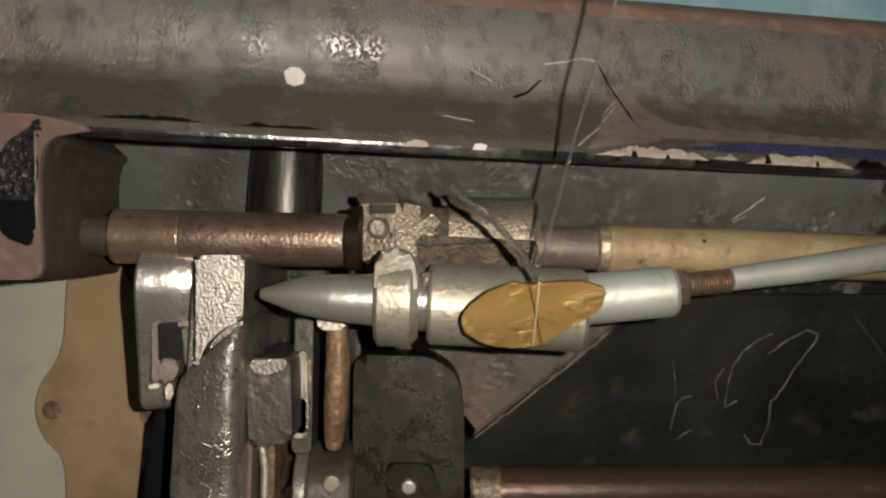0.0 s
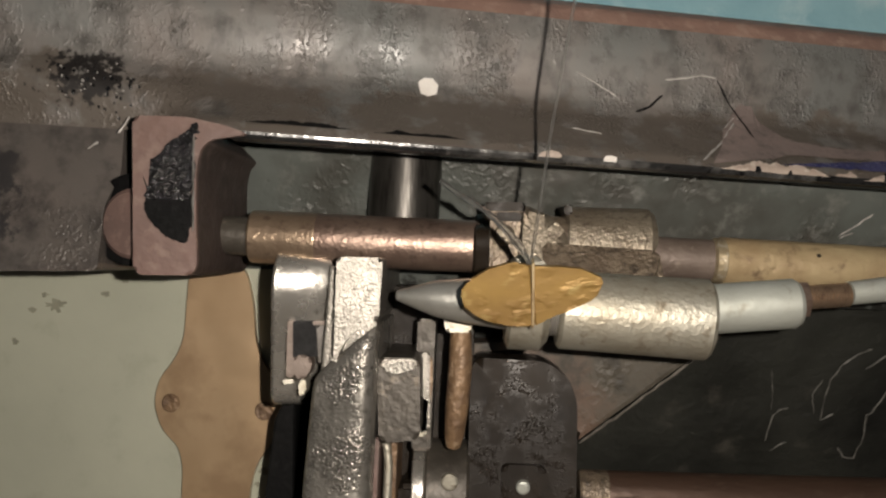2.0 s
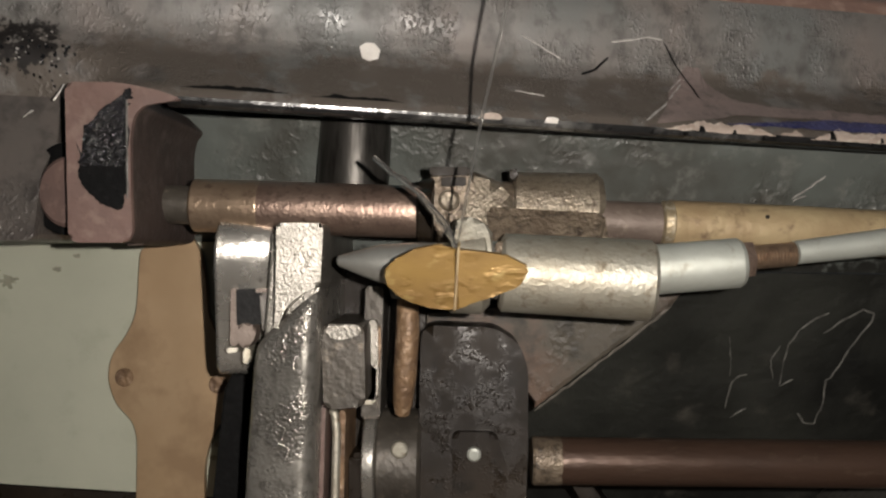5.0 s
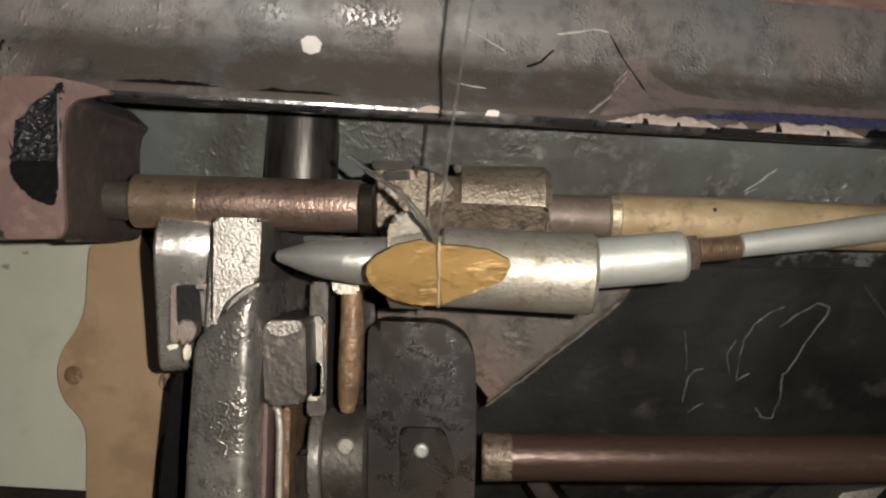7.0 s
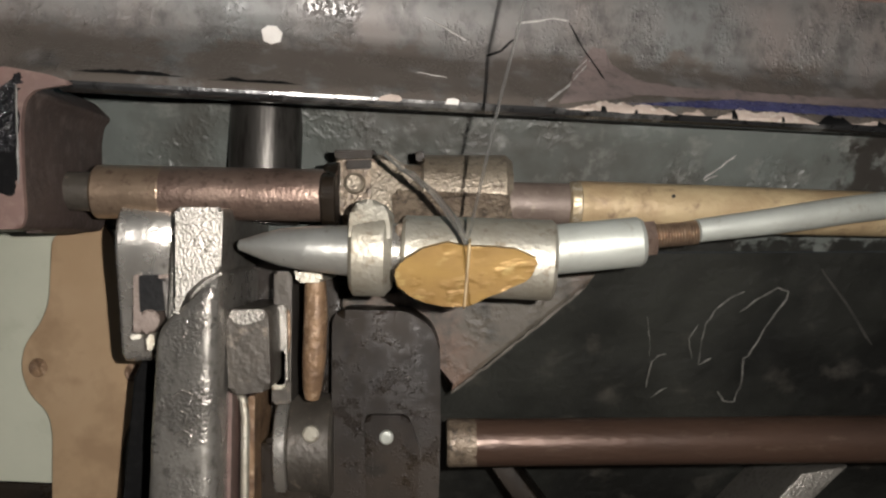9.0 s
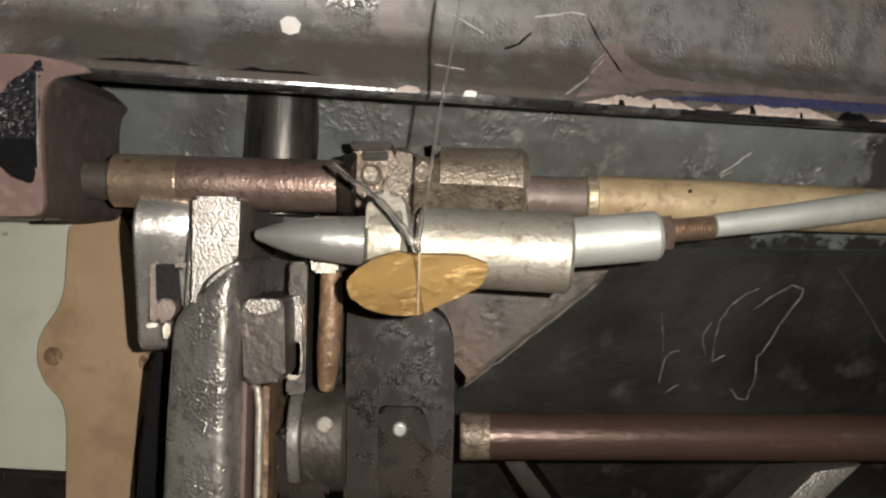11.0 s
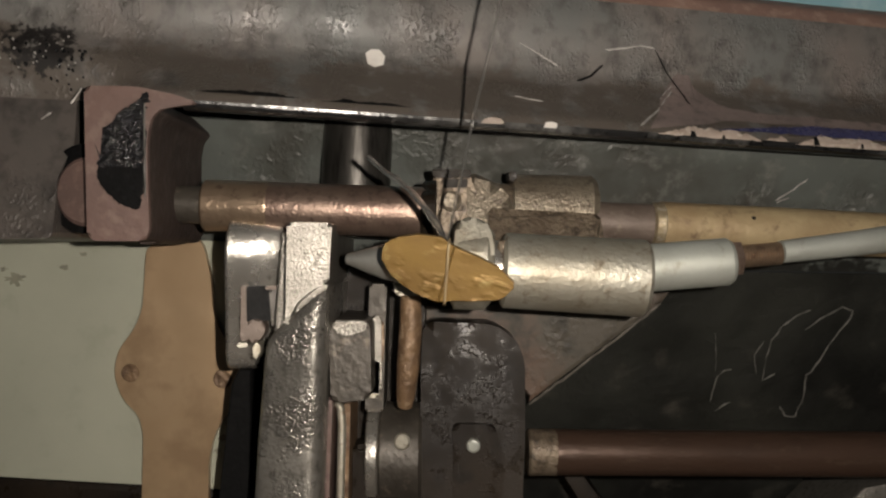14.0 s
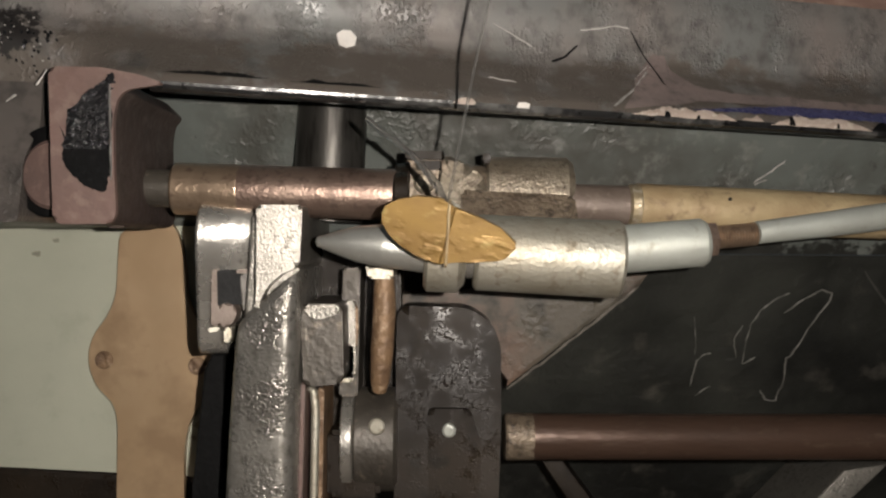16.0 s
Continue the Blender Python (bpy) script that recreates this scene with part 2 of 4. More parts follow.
CLOTH = surface("pale_blue_sheet", (0.42, 0.72, 0.80), (0.30, 0.58, 0.68), (0.55, 0.80, 0.86), rough=0.7, rough2=0.8, big=25, fine=90, bump=0.05, pit=300)
BENCH = surface("dark_bench_board", (0.09, 0.065, 0.045), (0.06, 0.045, 0.032), (0.12, 0.09, 0.06), rough=0.5, rough2=0.7, big=12, fine=80, bump=0.075, pit=150, stretch=(0.2, 1, 1))
TORCHBODY = surface("black_torch_plastic", (0.02, 0.02, 0.02), (0.03, 0.03, 0.03), None, rough=0.4, rough2=0.5, bump=0)

NYLON = bpy.data.materials.new("clear_nylon")
NYLON.use_nodes = True
_b = NYLON.node_tree.nodes["Principled BSDF"]
_b.inputs["Base Color"].default_value = (0.7, 0.7, 0.68, 1)
_b.inputs["Transmission Weight"].default_value = 0.95
_b.inputs["Roughness"].default_value = 0.12
_b.inputs["IOR"].default_value = 1.1

GLOW = bpy.data.materials.new("torch_glow")
GLOW.use_nodes = True
_e = GLOW.node_tree.nodes["Principled BSDF"]
_e.inputs["Base Color"].default_value = (0, 0, 0, 1)
_e.inputs["Emission Color"].default_value = (1.0, 0.91, 0.82, 1)
_e.inputs["Emission Strength"].default_value = TORCH


# ---- mesh helpers ----
def part(name, bm, material, parent=None, label="", smooth=True, angle=40):
    me = bpy.data.meshes.new(name)
    bm.normal_update()
    bmesh.ops.recalc_face_normals(bm, faces=bm.faces)
    for e in bm.edges:
        if len(e.link_faces) == 2:
            u, v = sorted(f.calc_area() for f in e.link_faces)
            e.smooth = e.calc_face_angle(0) < radians(angle) and v < 9 * u
    for f in bm.faces:
        f.smooth = smooth
    bm.to_mesh(me)
    bm.free()
    me.materials.append(material)
    ob = new(name, me)
    if parent:
        ob.parent = parent
    if label:
        ob["label"] = label
    return ob


def thing(name, label, category, kind="", at=(0, 0, 0), group=""):
    ob = new(name)
    ob.empty_display_size = 0.005
    ob.location = at
    return tagged(ob, label, category, group, kind)


def frame_of(direction):
    d = Vector(direction).normalized()
    a = Vector((0, 0, 1)) if abs(d.z) < 0.9 else Vector((1, 0, 0))
    u = d.cross(a).normalized()
    return d, u, d.cross(u)


def lathe(profile, origin, direction, seg=40, wobble=0.0):
    """A turned piece: profile of (distance along the axis, radius)."""
    bm = bmesh.new()
    d, u, v = frame_of(direction)
    o = Vector(origin)
    rings = []
    for s, r in profile:
        ring = []
        for k in range(seg):
            a = 2 * math.pi * k / seg
            p = o + d * s + (u * math.cos(a) + v * math.sin(a)) * max(r, 1e-6)
            if wobble:
                p += (p - o - d * s) * wobble * noise.noise(p * 260)
            ring.append(bm.verts.new(p))
        rings.append(ring)
    for a, b in zip(rings, rings[1:]):
        for k in range(seg):
            bm.faces.new((a[k], a[(k + 1) % seg], b[(k + 1) % seg], b[k]))
    bm.faces.new(rings[0])
    bm.faces.new(rings[-1])
    return bm


def tube(points, radii, seg=12):
    """A bent round piece along points."""
    bm = bmesh.new()
    pts = [Vector(p) for p in points]
    rings = []
    for i, p in enumerate(pts):
        d = (pts[min(i + 1, len(pts) - 1)] - pts[max(i - 1, 0)])
        d, u, v = frame_of(d)
        r = radii[i] if isinstance(radii, (list, tuple)) else radii
        rings.append([bm.verts.new(p + (u * math.cos(2 * math.pi * k / seg) + v * math.sin(2 * math.pi * k / seg)) * r) for k in range(seg)])
    for a, b in zip(rings, rings[1:]):
        for k in range(seg):
            bm.faces.new((a[k], a[(k + 1) % seg], b[(k + 1) % seg], b[k]))
    bm.faces.new(rings[0])
    bm.faces.new(rings[-1])
    return bm


def rounded(points, radius, steps=4):
    """Rounds the corners of an outline of (x, z)."""
    out = []
    n = len(points)
    for i in range(n):
        p, a, b = Vector(points[i]), Vector(points[i - 1]), Vector(points[(i + 1) % n])
        r = min(radius, (a - p).length * 0.45, (b - p).length * 0.45)
        s, e = p + (a - p).normalized() * r, p + (b - p).normalized() * r
        for k in range(steps + 1):
            t = k / steps
            out.append(tuple(s * (1 - t) ** 2 + p * 2 * t * (1 - t) + e * t * t))
    return out


def prism(outline, y0, y1, bevel=0.0006, seg=2, lean=0.0, swing=0.0):
    """An outline of (x, z) from the face y0 back to y1, its edges rounded. lean and swing tilt the face: y grows by lean per metre of x and swing per metre of z."""
    bm = bmesh.new()
    cx, cz = sum(p[0] for p in outline) / len(outline), sum(p[1] for p in outline) / len(outline)
    off = lambda x, z: lean * (x - cx) + swing * (z - cz)
    front = [bm.verts.new((x, y0 + off(x, z), z)) for x, z in outline]
    back = [bm.verts.new((x, y1, z)) for x, z in outline]
    bm.faces.new(front)
    bm.faces.new(back[::-1])
    n = len(front)
    for k in range(n):
        bm.faces.new((front[k], back[k], back[(k + 1) % n], front[(k + 1) % n]))
    if bevel:
        ed = [e for e in bm.edges if e.verts[0] in front and e.verts[1] in front]
        bmesh.ops.bevel(bm, geom=ed, offset=bevel, segments=seg, affect="EDGES", profile=0.6)
    return bm


def box(c, size, bevel=0.0005, turn=(0, 0, 0)):
    bm = bmesh.new()
    bmesh.ops.create_cube(bm, size=1)
    bmesh.ops.scale(bm, vec=size, verts=bm.verts)
    if bevel:
        bmesh.ops.bevel(bm, geom=list(bm.edges), offset=bevel, segments=2, affect="EDGES")
    bmesh.ops.transform(bm, matrix=pose(*c, *turn), verts=bm.verts)
    return bm


def ribbon(points, width, lift=0.0):
    """A thin raised streak along points that faces the lens side (-y)."""
    bm = bmesh.new()
    pts = [Vector(p) for p in points]
    rows = []
    for i, p in enumerate(pts):
        d = pts[min(i + 1, len(pts) - 1)] - pts[max(i - 1, 0)]
        side = Vector((d.z, 0, -d.x)).normalized()
        w = width * (0.35 if i in (0, len(pts) - 1) else 0.8 + 0.4 * noise.noise(p * 900))
        rows.append([bm.verts.new(p + side * w / 2 + Vector((0, -lift, 0))), bm.verts.new(p + Vector((0, -lift - width * 0.25, 0))), bm.verts.new(p - side * w / 2 + Vector((0, -lift, 0)))])
    for a, b in zip(rows, rows[1:]):
        bm.faces.new((a[0], a[1], b[1], b[0]))
        bm.faces.new((a[1], a[2], b[2], b[1]))
    return bm


def fine(points, n=6, jitter=0.0):
    """More points between the given ones, a little uneven."""
    out = []
    for a, b in zip(points, points[1:]):
        for k in range(n):
            p = Vector(a).lerp(Vector(b), k / n)
            if jitter:
                p += Vector((noise.noise(p * 500), 0, noise.noise(p * 500 + Vector((7, 3, 1))))) * jitter
            out.append(p)
    out.append(Vector(points[-1]))
    return out


# ---- the bed: rail, web, panels ----
bed = thing("machine_bed", "worn dark enamelled cast-iron underside of an old machine", "machine frame", kind="structure")

RAIL = [(0.0004, 0.010), (-0.0006, 0.005), (-0.0010, 0.0030), (-0.0010, 0.0014), (-0.0006, 0.0003), (0, 0), (0.0006, -0.00007), (0.0022, 0.0011), (0.005, 0.0050),
        (0.008, 0.0090), (0.011, 0.0128), (0.0135, 0.0145), (0.017, 0.0146), (0.021, 0.0139), (0.025, 0.0137), (0.029, 0.0144), (0.0322, 0.0165), (0.0342, 0.020), (0.0345, 0.024), (0.0345, 0.050)]


def rail_depth(h):
    for (h0, d0), (h1, d1) in zip(RAIL[5:], RAIL[6:]):
        if h <= h1:
            return d0 + (d1 - d0) * (h - h0) / (h1 - h0)
    return 0.02


def on_rail(x, h, lift=0.0):
    """A point on the rail's face, h above its nose."""
    if h < 0:
        k = [p for p in RAIL if p[0] >= h - 1e-9 and RAIL.index(p) in (2, 3, 4, 5)][0]
        d = k[1]
    else:
        d = rail_depth(h)
    return Vector((x, 0.1668 + 0.18 * x + d - lift, 0.1676 - 0.033 * x + h + lift * 0.3))


def rail(i0, i1, x0=-0.16, x1=0.16, steps=180, rough=0.00012, run_out=False):
    bm = bmesh.new()
    grid = []
    sub = []
    for (h0, d0), (h1, d1) in zip(RAIL[i0:i1], RAIL[i0 + 1:i1 + 1]):
        sub += [(h0 + (h1 - h0) * k / 3, d0 + (d1 - d0) * k / 3) for k in range(3)]
    sub.append(RAIL[i1])
    for k in range(steps + 1):
        x = x0 + (x1 - x0) * k / steps
        row = []
        for h, d in sub:
            p = Vector((x, 0.1668 + 0.18 * x + d, 0.1676 - 0.033 * x + h))
            p.y += rough * noise.noise(p * 180) + rough * 0.6 * noise.noise(p * 600)
            if run_out:
                w = min(1, max(0, (-0.060 - x) / 0.018))
                up = min(1, max(0, h / 0.011)) ** 2
                plane = (0.1621 + 0.04 * (x + 0.1007) + 0.26 * (p.z - 0.1663)) * (1 - up) + p.y * up
                p.y += (plane - p.y) * w * w * (3 - 2 * w)
            row.append(bm.verts.new(p))
        grid.append(row)
    for a, b in zip(grid, grid[1:]):
        for k in range(len(sub) - 1):
            bm.faces.new((a[k], a[k + 1], b[k + 1], b[k]))
    return bm


part("rail", rail(6, 15, run_out=True), BEAM, bed, "scuffed black enamelled rail, darker brown in its hollow")
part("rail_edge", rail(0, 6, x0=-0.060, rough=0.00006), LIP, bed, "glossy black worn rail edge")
part("rail_top", rail(15, 19), TOPRUST, bed, "brown bare rail top")


def rail_patch(name, pts, material, label, lift=0.00025):
    bm = bmesh.new()
    bm.faces.new([bm.verts.new(on_rail(x, h, lift)) for x, h in pts])
    r = bmesh.ops.extrude_face_region(bm, geom=list(bm.faces))
    for v in r["geom"]:
        if isinstance(v, bmesh.types.BMVert):
            v.co.y += 0.0004
    return part(name, bm, material, bed, label)


# the web plate behind, leaning back towards its foot
def web_y(z):
    return 0.2029 + 0.49 * (0.1607 - z)


def sheet(x0, x1, z0, z1, nx, nz, rough, thick, top=web_y):
    bm = bmesh.new()
    grid = []
    for i in range(nx + 1):
        row = []
        for k in range(nz + 1):
            x, z = x0 + (x1 - x0) * i / nx, z0 + (z1 - z0) * k / nz
            p = Vector((x, top(z), z))
            p.y += rough * noise.noise(p * 90) + rough * 0.5 * noise.noise(p * 300)
            row.append(bm.verts.new(p))
        grid.append(row)
    for a, b in zip(grid, grid[1:]):
        for k in range(nz):
            bm.faces.new((a[k], a[k + 1], b[k + 1], b[k]))
    r = bmesh.ops.extrude_face_region(bm, geom=list(bm.faces))
    for v in r["geom"]:
        if isinstance(v, bmesh.types.BMVert):
            v.co.y += thick
    return bm


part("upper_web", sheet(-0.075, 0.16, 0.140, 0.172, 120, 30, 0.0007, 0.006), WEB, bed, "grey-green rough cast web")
part("lower_panel", sheet(-0.055, 0.16, 0.0, 0.1398, 110, 60, 0.0006, 0.006), PANEL, bed, "oily black inner panel")

# ---- left arm casting with its lug ----
arm = thing("arm_casting", "grey-brown cast-iron arm with a bare lug and tar blotch", "machine frame", kind="structure")
arm_outline = rounded([(-0.16, 0.1435), (-0.08335, 0.14532), (-0.08348, 0.15695), (-0.08132, 0.16271), (-0.08177, 0.17197), (-0.07722, 0.17497), (-0.07854, 0.18296), (-0.16, 0.192)], 0.0012)
arm_x, arm_z = sum(p[0] for p in arm_outline) / len(arm_outline), sum(p[1] for p in arm_outline) / len(arm_outline)
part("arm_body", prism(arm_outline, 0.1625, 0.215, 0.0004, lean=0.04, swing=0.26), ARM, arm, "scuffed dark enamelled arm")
# a black plate gives the open gap beside the lug its shade
part("gap_shade_plate", prism([(-0.09818, 0.14589), (-0.0753, 0.14645), (-0.07616, 0.17823), (-0.09907, 0.17775)], 0.1850, 0.215, 0.0005), BLACK, arm, "black plate for the shade in the gap behind the lug")
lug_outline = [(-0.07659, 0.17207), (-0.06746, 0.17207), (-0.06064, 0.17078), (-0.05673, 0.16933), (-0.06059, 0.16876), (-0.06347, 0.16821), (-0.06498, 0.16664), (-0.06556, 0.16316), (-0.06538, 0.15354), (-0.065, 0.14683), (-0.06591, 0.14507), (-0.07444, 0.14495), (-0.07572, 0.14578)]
# the lug behind its face is darker: the shade on its sides is in the colour
part("lug", prism(rounded([(x - 0.0004 * (x > -0.07), z) for x, z in lug_outline if x < -0.0632], 0.0012), 0.1560, 0.194, 0.0003), CHEEK, arm, "brown lug sides, darkened for shade")
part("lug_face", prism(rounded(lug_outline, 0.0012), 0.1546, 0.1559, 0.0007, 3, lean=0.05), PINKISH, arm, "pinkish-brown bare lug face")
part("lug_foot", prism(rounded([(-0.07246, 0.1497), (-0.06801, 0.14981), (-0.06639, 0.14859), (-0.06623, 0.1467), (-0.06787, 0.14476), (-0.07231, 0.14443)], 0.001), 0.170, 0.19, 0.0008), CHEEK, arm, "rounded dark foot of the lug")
# the dark of the gap round the pin, put in as a black ring
part("pin_gap_shade", lathe([(0, 0.0082), (0.02, 0.0082)], (-0.0787, 0.1608, 0.1545), (0.25, 1, 0), 36), BLACK, arm, "black ring for the shade in the gap round the pin")
part("pin", lathe([(0, 0.0055), (0.0006, 0.0062), (0.02, 0.0062)], (-0.07792, 0.1585, 0.1538), (0.25, 1, 0), 32), PINKISH, arm, "pinkish pin end")


def ragged(outline, amount):
    return [tuple(Vector(a).lerp(Vector(b), k / 5) + Vector((noise.noise(Vector((*a, k)) * 900 + Vector((0, 0, 7 * k))), noise.noise(Vector((*b, k)) * 700))) * amount)
            for a, b in zip(outline, outline[1:] + outline[:1]) for k in range(5)]


part("tar_blotch", prism(ragged([(-0.07357, 0.15852), (-0.07427, 0.1562), (-0.07265, 0.15383), (-0.07017, 0.15149), (-0.06676, 0.15062), (-0.06616, 0.15351), (-0.06602, 0.1587)], 0.0005), 0.1542, 0.1562, 0.0002, 1, lean=0.05), BLACK, arm, "smooth black tar blotch")
part("beaded_tar", prism(ragged([(-0.0658, 0.1713), (-0.06683, 0.17002), (-0.06825, 0.16884), (-0.07108, 0.16637), (-0.07315, 0.1644), (-0.07361, 0.16006), (-0.07413, 0.15793), (-0.06591, 0.15813), (-0.06619, 0.16792), (-0.06517, 0.16968)], 0.0009), 0.1540, 0.1562, 0.0002, 1, lean=0.05), TARDROP, arm, "glossy beaded black tar")
# two bright bare nicks, then a dim pale line down the lug's right edge
for pts, material in (([(-0.08113, 0.1605, 0.16976), (-0.08036, 0.1605, 0.17098), (-0.0793, 0.1605, 0.1727)], SCRATCH), ([(-0.0865, 0.1605, 0.16693), (-0.08461, 0.1605, 0.16808)], SCRATCH), ([(-0.06575, 0.1537, 0.16901), (-0.06568, 0.1537, 0.16307), (-0.06548, 0.1537, 0.15255)], DIMSCRATCH)):
    part("nick_line", ribbon(fine(pts, 6, 0.0002), 0.0005, 0.0003), material, arm, "bright bare nick, or the pale line on the lug's edge")
# oily flaking on the arm beside the lug
spots = random.Random(12)
# black flakes, with small pale flecks scattered among them
for name, material, count, small, large, label in (("flaked_oil", TARDROP, 36, 0.00015, 0.0004, "black oily flaking enamel"), ("bright_fleck", SCRATCH, 24, 0.0001, 0.0002, "bright pale flecks")):
    bm = bmesh.new()
    for k in range(count):
        u, v = spots.random(), spots.random() ** 1.6
        cx, cz = -0.0965 + 0.0175 * u + spots.gauss(0, 0.0006), 0.1832 - 0.0028 * u - 0.0085 * v * (0.6 + 0.4 * u) + spots.gauss(0, 0.0006)
        r = spots.uniform(small, large) * (1.5 if k % 9 == 0 else 1)
        ring = [(cx + r * spots.uniform(0.4, 1.2) * math.cos(2 * math.pi * q / 9), cz + 1.3 * r * spots.uniform(0.4, 1.2) * math.sin(2 * math.pi * q / 9)) for q in range(9)]
        lift = 0.0003 + 0.000002 * k
        up = min(1, max(0, (cz - 0.1676 + 0.033 * cx) / 0.011)) ** 2
        flat, bulge = 0.1621 + 0.04 * (cx + 0.1007) + 0.26 * (cz - 0.1663), on_rail(cx, min(0.0125, max(0, cz - 0.1676 + 0.033 * cx))).y
        bm.faces.new([bm.verts.new((x, flat * (1 - up) + bulge * up - lift, z)) for x, z in ring])
    r = bmesh.ops.extrude_face_region(bm, geom=list(bm.faces))
    for v in r["geom"]:
        if isinstance(v, bmesh.types.BMVert):
            v.co.y += 0.0014
    part(name, bm, material, arm, label)

# ---- upper rocker shaft ----
shaft = thing("upper_shaft", "copper-tinted steel rocker shaft lying in a grimy bearing", "shaft", at=(0, 0, 0))
a0, a1 = Vector((-0.06072, 0.1761, 0.1524)), Vector((-0.01505, 0.1761, 0.15146))
part("shaft_rod", lathe([(0, 0.0046), (0.0004, 0.0050), ((a1 - a0).length, 0.0050)], a0, a1 - a0, 48), COPPER, shaft, "copper-tinted steel rod")
part("shaft_neck", lathe([(0, 0.0037), ((a1 - a0).length * 0.24, 0.0037)], Vector((-0.07043, 0.1761, 0.15261)), a1 - a0, 40), DARKSTEEL, shaft, "dark steel shaft neck")
part("polished_sleeve", lathe([(0, 0.0047), (0.0004, 0.00506), (0.0125, 0.00506), (0.0128, 0.0050)], a0, a1 - a0, 48), GILT, shaft, "gilt polished sleeve")
part("end_collar", lathe([(0, 0.0052), (0.0004, 0.0056), (0.0028, 0.0056), (0.003, 0.005)], Vector((-0.01797, 0.1761, 0.15146)), a1 - a0, 30, 0.45), GREASE, shaft, "black flaking collar")
part("shaft_stub", lathe([(0, 0.0042), (0.014, 0.0042)], Vector((0.01727, 0.1875, 0.15044)), (1, 0.02, -0.03), 36, 0.02), DULL, shaft, "dull brown steel stub")
part("brass_ring", lathe([(0, 0.0040), (0.0003, 0.0045), (0.0021, 0.0045), (0.0024, 0.0040)], Vector((0.03004, 0.1868, 0.15011)), (1, 0.02, -0.03), 36), BRASSRING, shaft, "bright brass ring")
bm = tube(fine([(0.03199, 0.1885, 0.14978), (0.05818, 0.19, 0.1491), (0.08979, 0.193, 0.14817), (0.12589, 0.199, 0.14717)], 5), [0.0051 - 0.0006 * k / 15 for k in range(16)], 20)
for v in bm.verts:
    v.co.y += 0.0006 * noise.noise(v.co * 120)
part("tapered_bar", bm, TANBAR, shaft, "tan stained tapered bar")
part("bar_dent", lathe([(0, 0.0004), (0.0006, 0.0004)], Vector((0.05072, 0.1846, 0.15153)), (0, 1, 0), 10), GREASE, shaft)

# ---- twin bearing block ----
bearing = thing("bearing_block", "grimy olive cast-steel bearing block with two bores", "bearing")
part("rear_boss", lathe([(0, 0.0066), (0.0008, 0.0079), (0.0172, 0.0080), (0.0186, 0.0068)], Vector((0.00010, 0.1905, 0.15265)), (1, 0.02, -0.02), 48, 0.06), CAST, bearing, "rough cast rear boss")
part("left_boss", lathe([(0, 0.0064), (0.001, 0.0073), (0.008, 0.0073), (0.0125, 0.006), (0.0155, 0.0056)], Vector((-0.01505, 0.1865, 0.15277)), (1, 0.02, -0.02), 40, 0.10), GRIME, bearing, "rough grimy left boss")
part("clamp_lug", prism(rounded([(-0.0156, 0.15992), (-0.0087, 0.1599), (-0.00767, 0.15749), (-0.0065, 0.15108), (-0.00972, 0.14668), (-0.01454, 0.14669), (-0.0158, 0.15111)], 0.0012), 0.1785, 0.192, 0.0012, 3, lean=-0.1), GRIME, bearing, "oil-blackened clamp lug")
part("clamp_lid", prism(rounded([(-0.01585, 0.16021), (-0.00825, 0.16019), (-0.00809, 0.1586), (-0.0157, 0.15847)], 0.0004), 0.1765, 0.190, 0.0004), GREASE, bearing, "black oily clamp lid")
# slot drawn as a raised black patch in place of its shade
part("clamp_slot", prism(rounded([(-0.01361, 0.15825), (-0.00882, 0.1584), (-0.00883, 0.15664), (-0.01362, 0.1565)], 0.0004), 0.1772, 0.182, 0.0002), GREASE, bearing, "black patch for the shade in the clamp slot")
part("clamp_bolt", lathe([(0, 0.0014), (0.0004, 0.0019), (0.0016, 0.0021), (0.004, 0.0021)], Vector((-0.01216, 0.1768, 0.15402)), (0.1, 1, -0.05), 16, 0.06), CAST, bearing, "round worn bolt head")
part("clamp_shoulder", prism(rounded([(-0.0091, 0.15903), (-0.0025, 0.15755), (0.00071, 0.15351), (-0.00012, 0.14666), (-0.00859, 0.14669)], 0.0018), 0.1775, 0.192, 0.0024, 4, lean=0.05, swing=0.25), CAST, bearing, "flaky olive clamp shoulder")
# the gap's shade, filled in as a small black block
part("boss_gap", prism(rounded([(-0.00056, 0.16001), (0.00105, 0.16033), (0.00121, 0.15839), (-0.00025, 0.15807)], 0.0004), 0.1800, 0.190, 0.0004), GREASE, bearing, "black block for the shade in the gap beside the boss")
part("flange_ear", prism(rounded([(-0.01159, 0.14596), (-0.01121, 0.14884), (-0.0094, 0.15028), (-0.00652, 0.14991), (-0.00487, 0.1481), (-0.00431, 0.14449), (-0.00432, 0.14233), (-0.0116, 0.14235)], 0.0012), 0.1606, 0.176, 0.0010, 3, lean=0.05, swing=0.35), SILVER, bearing, "arched flange ear")
part("flange_ridge", prism(rounded([(-0.0039, 0.14486), (-0.00288, 0.1463), (-0.00173, 0.14557), (-0.00145, 0.14231), (-0.0019, 0.14), (-0.00291, 0.14), (-0.00261, 0.14304)], 0.0006), 0.1612, 0.176, 0.0005, 2, swing=0.35), GRIME, bearing, "curved casting ridge")
part("web_bridge", prism(rounded([(-0.005, 0.15265), (0.01745, 0.15163), (0.01796, 0.14398), (-0.00398, 0.14398)], 0.001), 0.1740, 0.192, 0.0025, swing=0.6), GRIME, bearing, "grimy bridge between the bores")
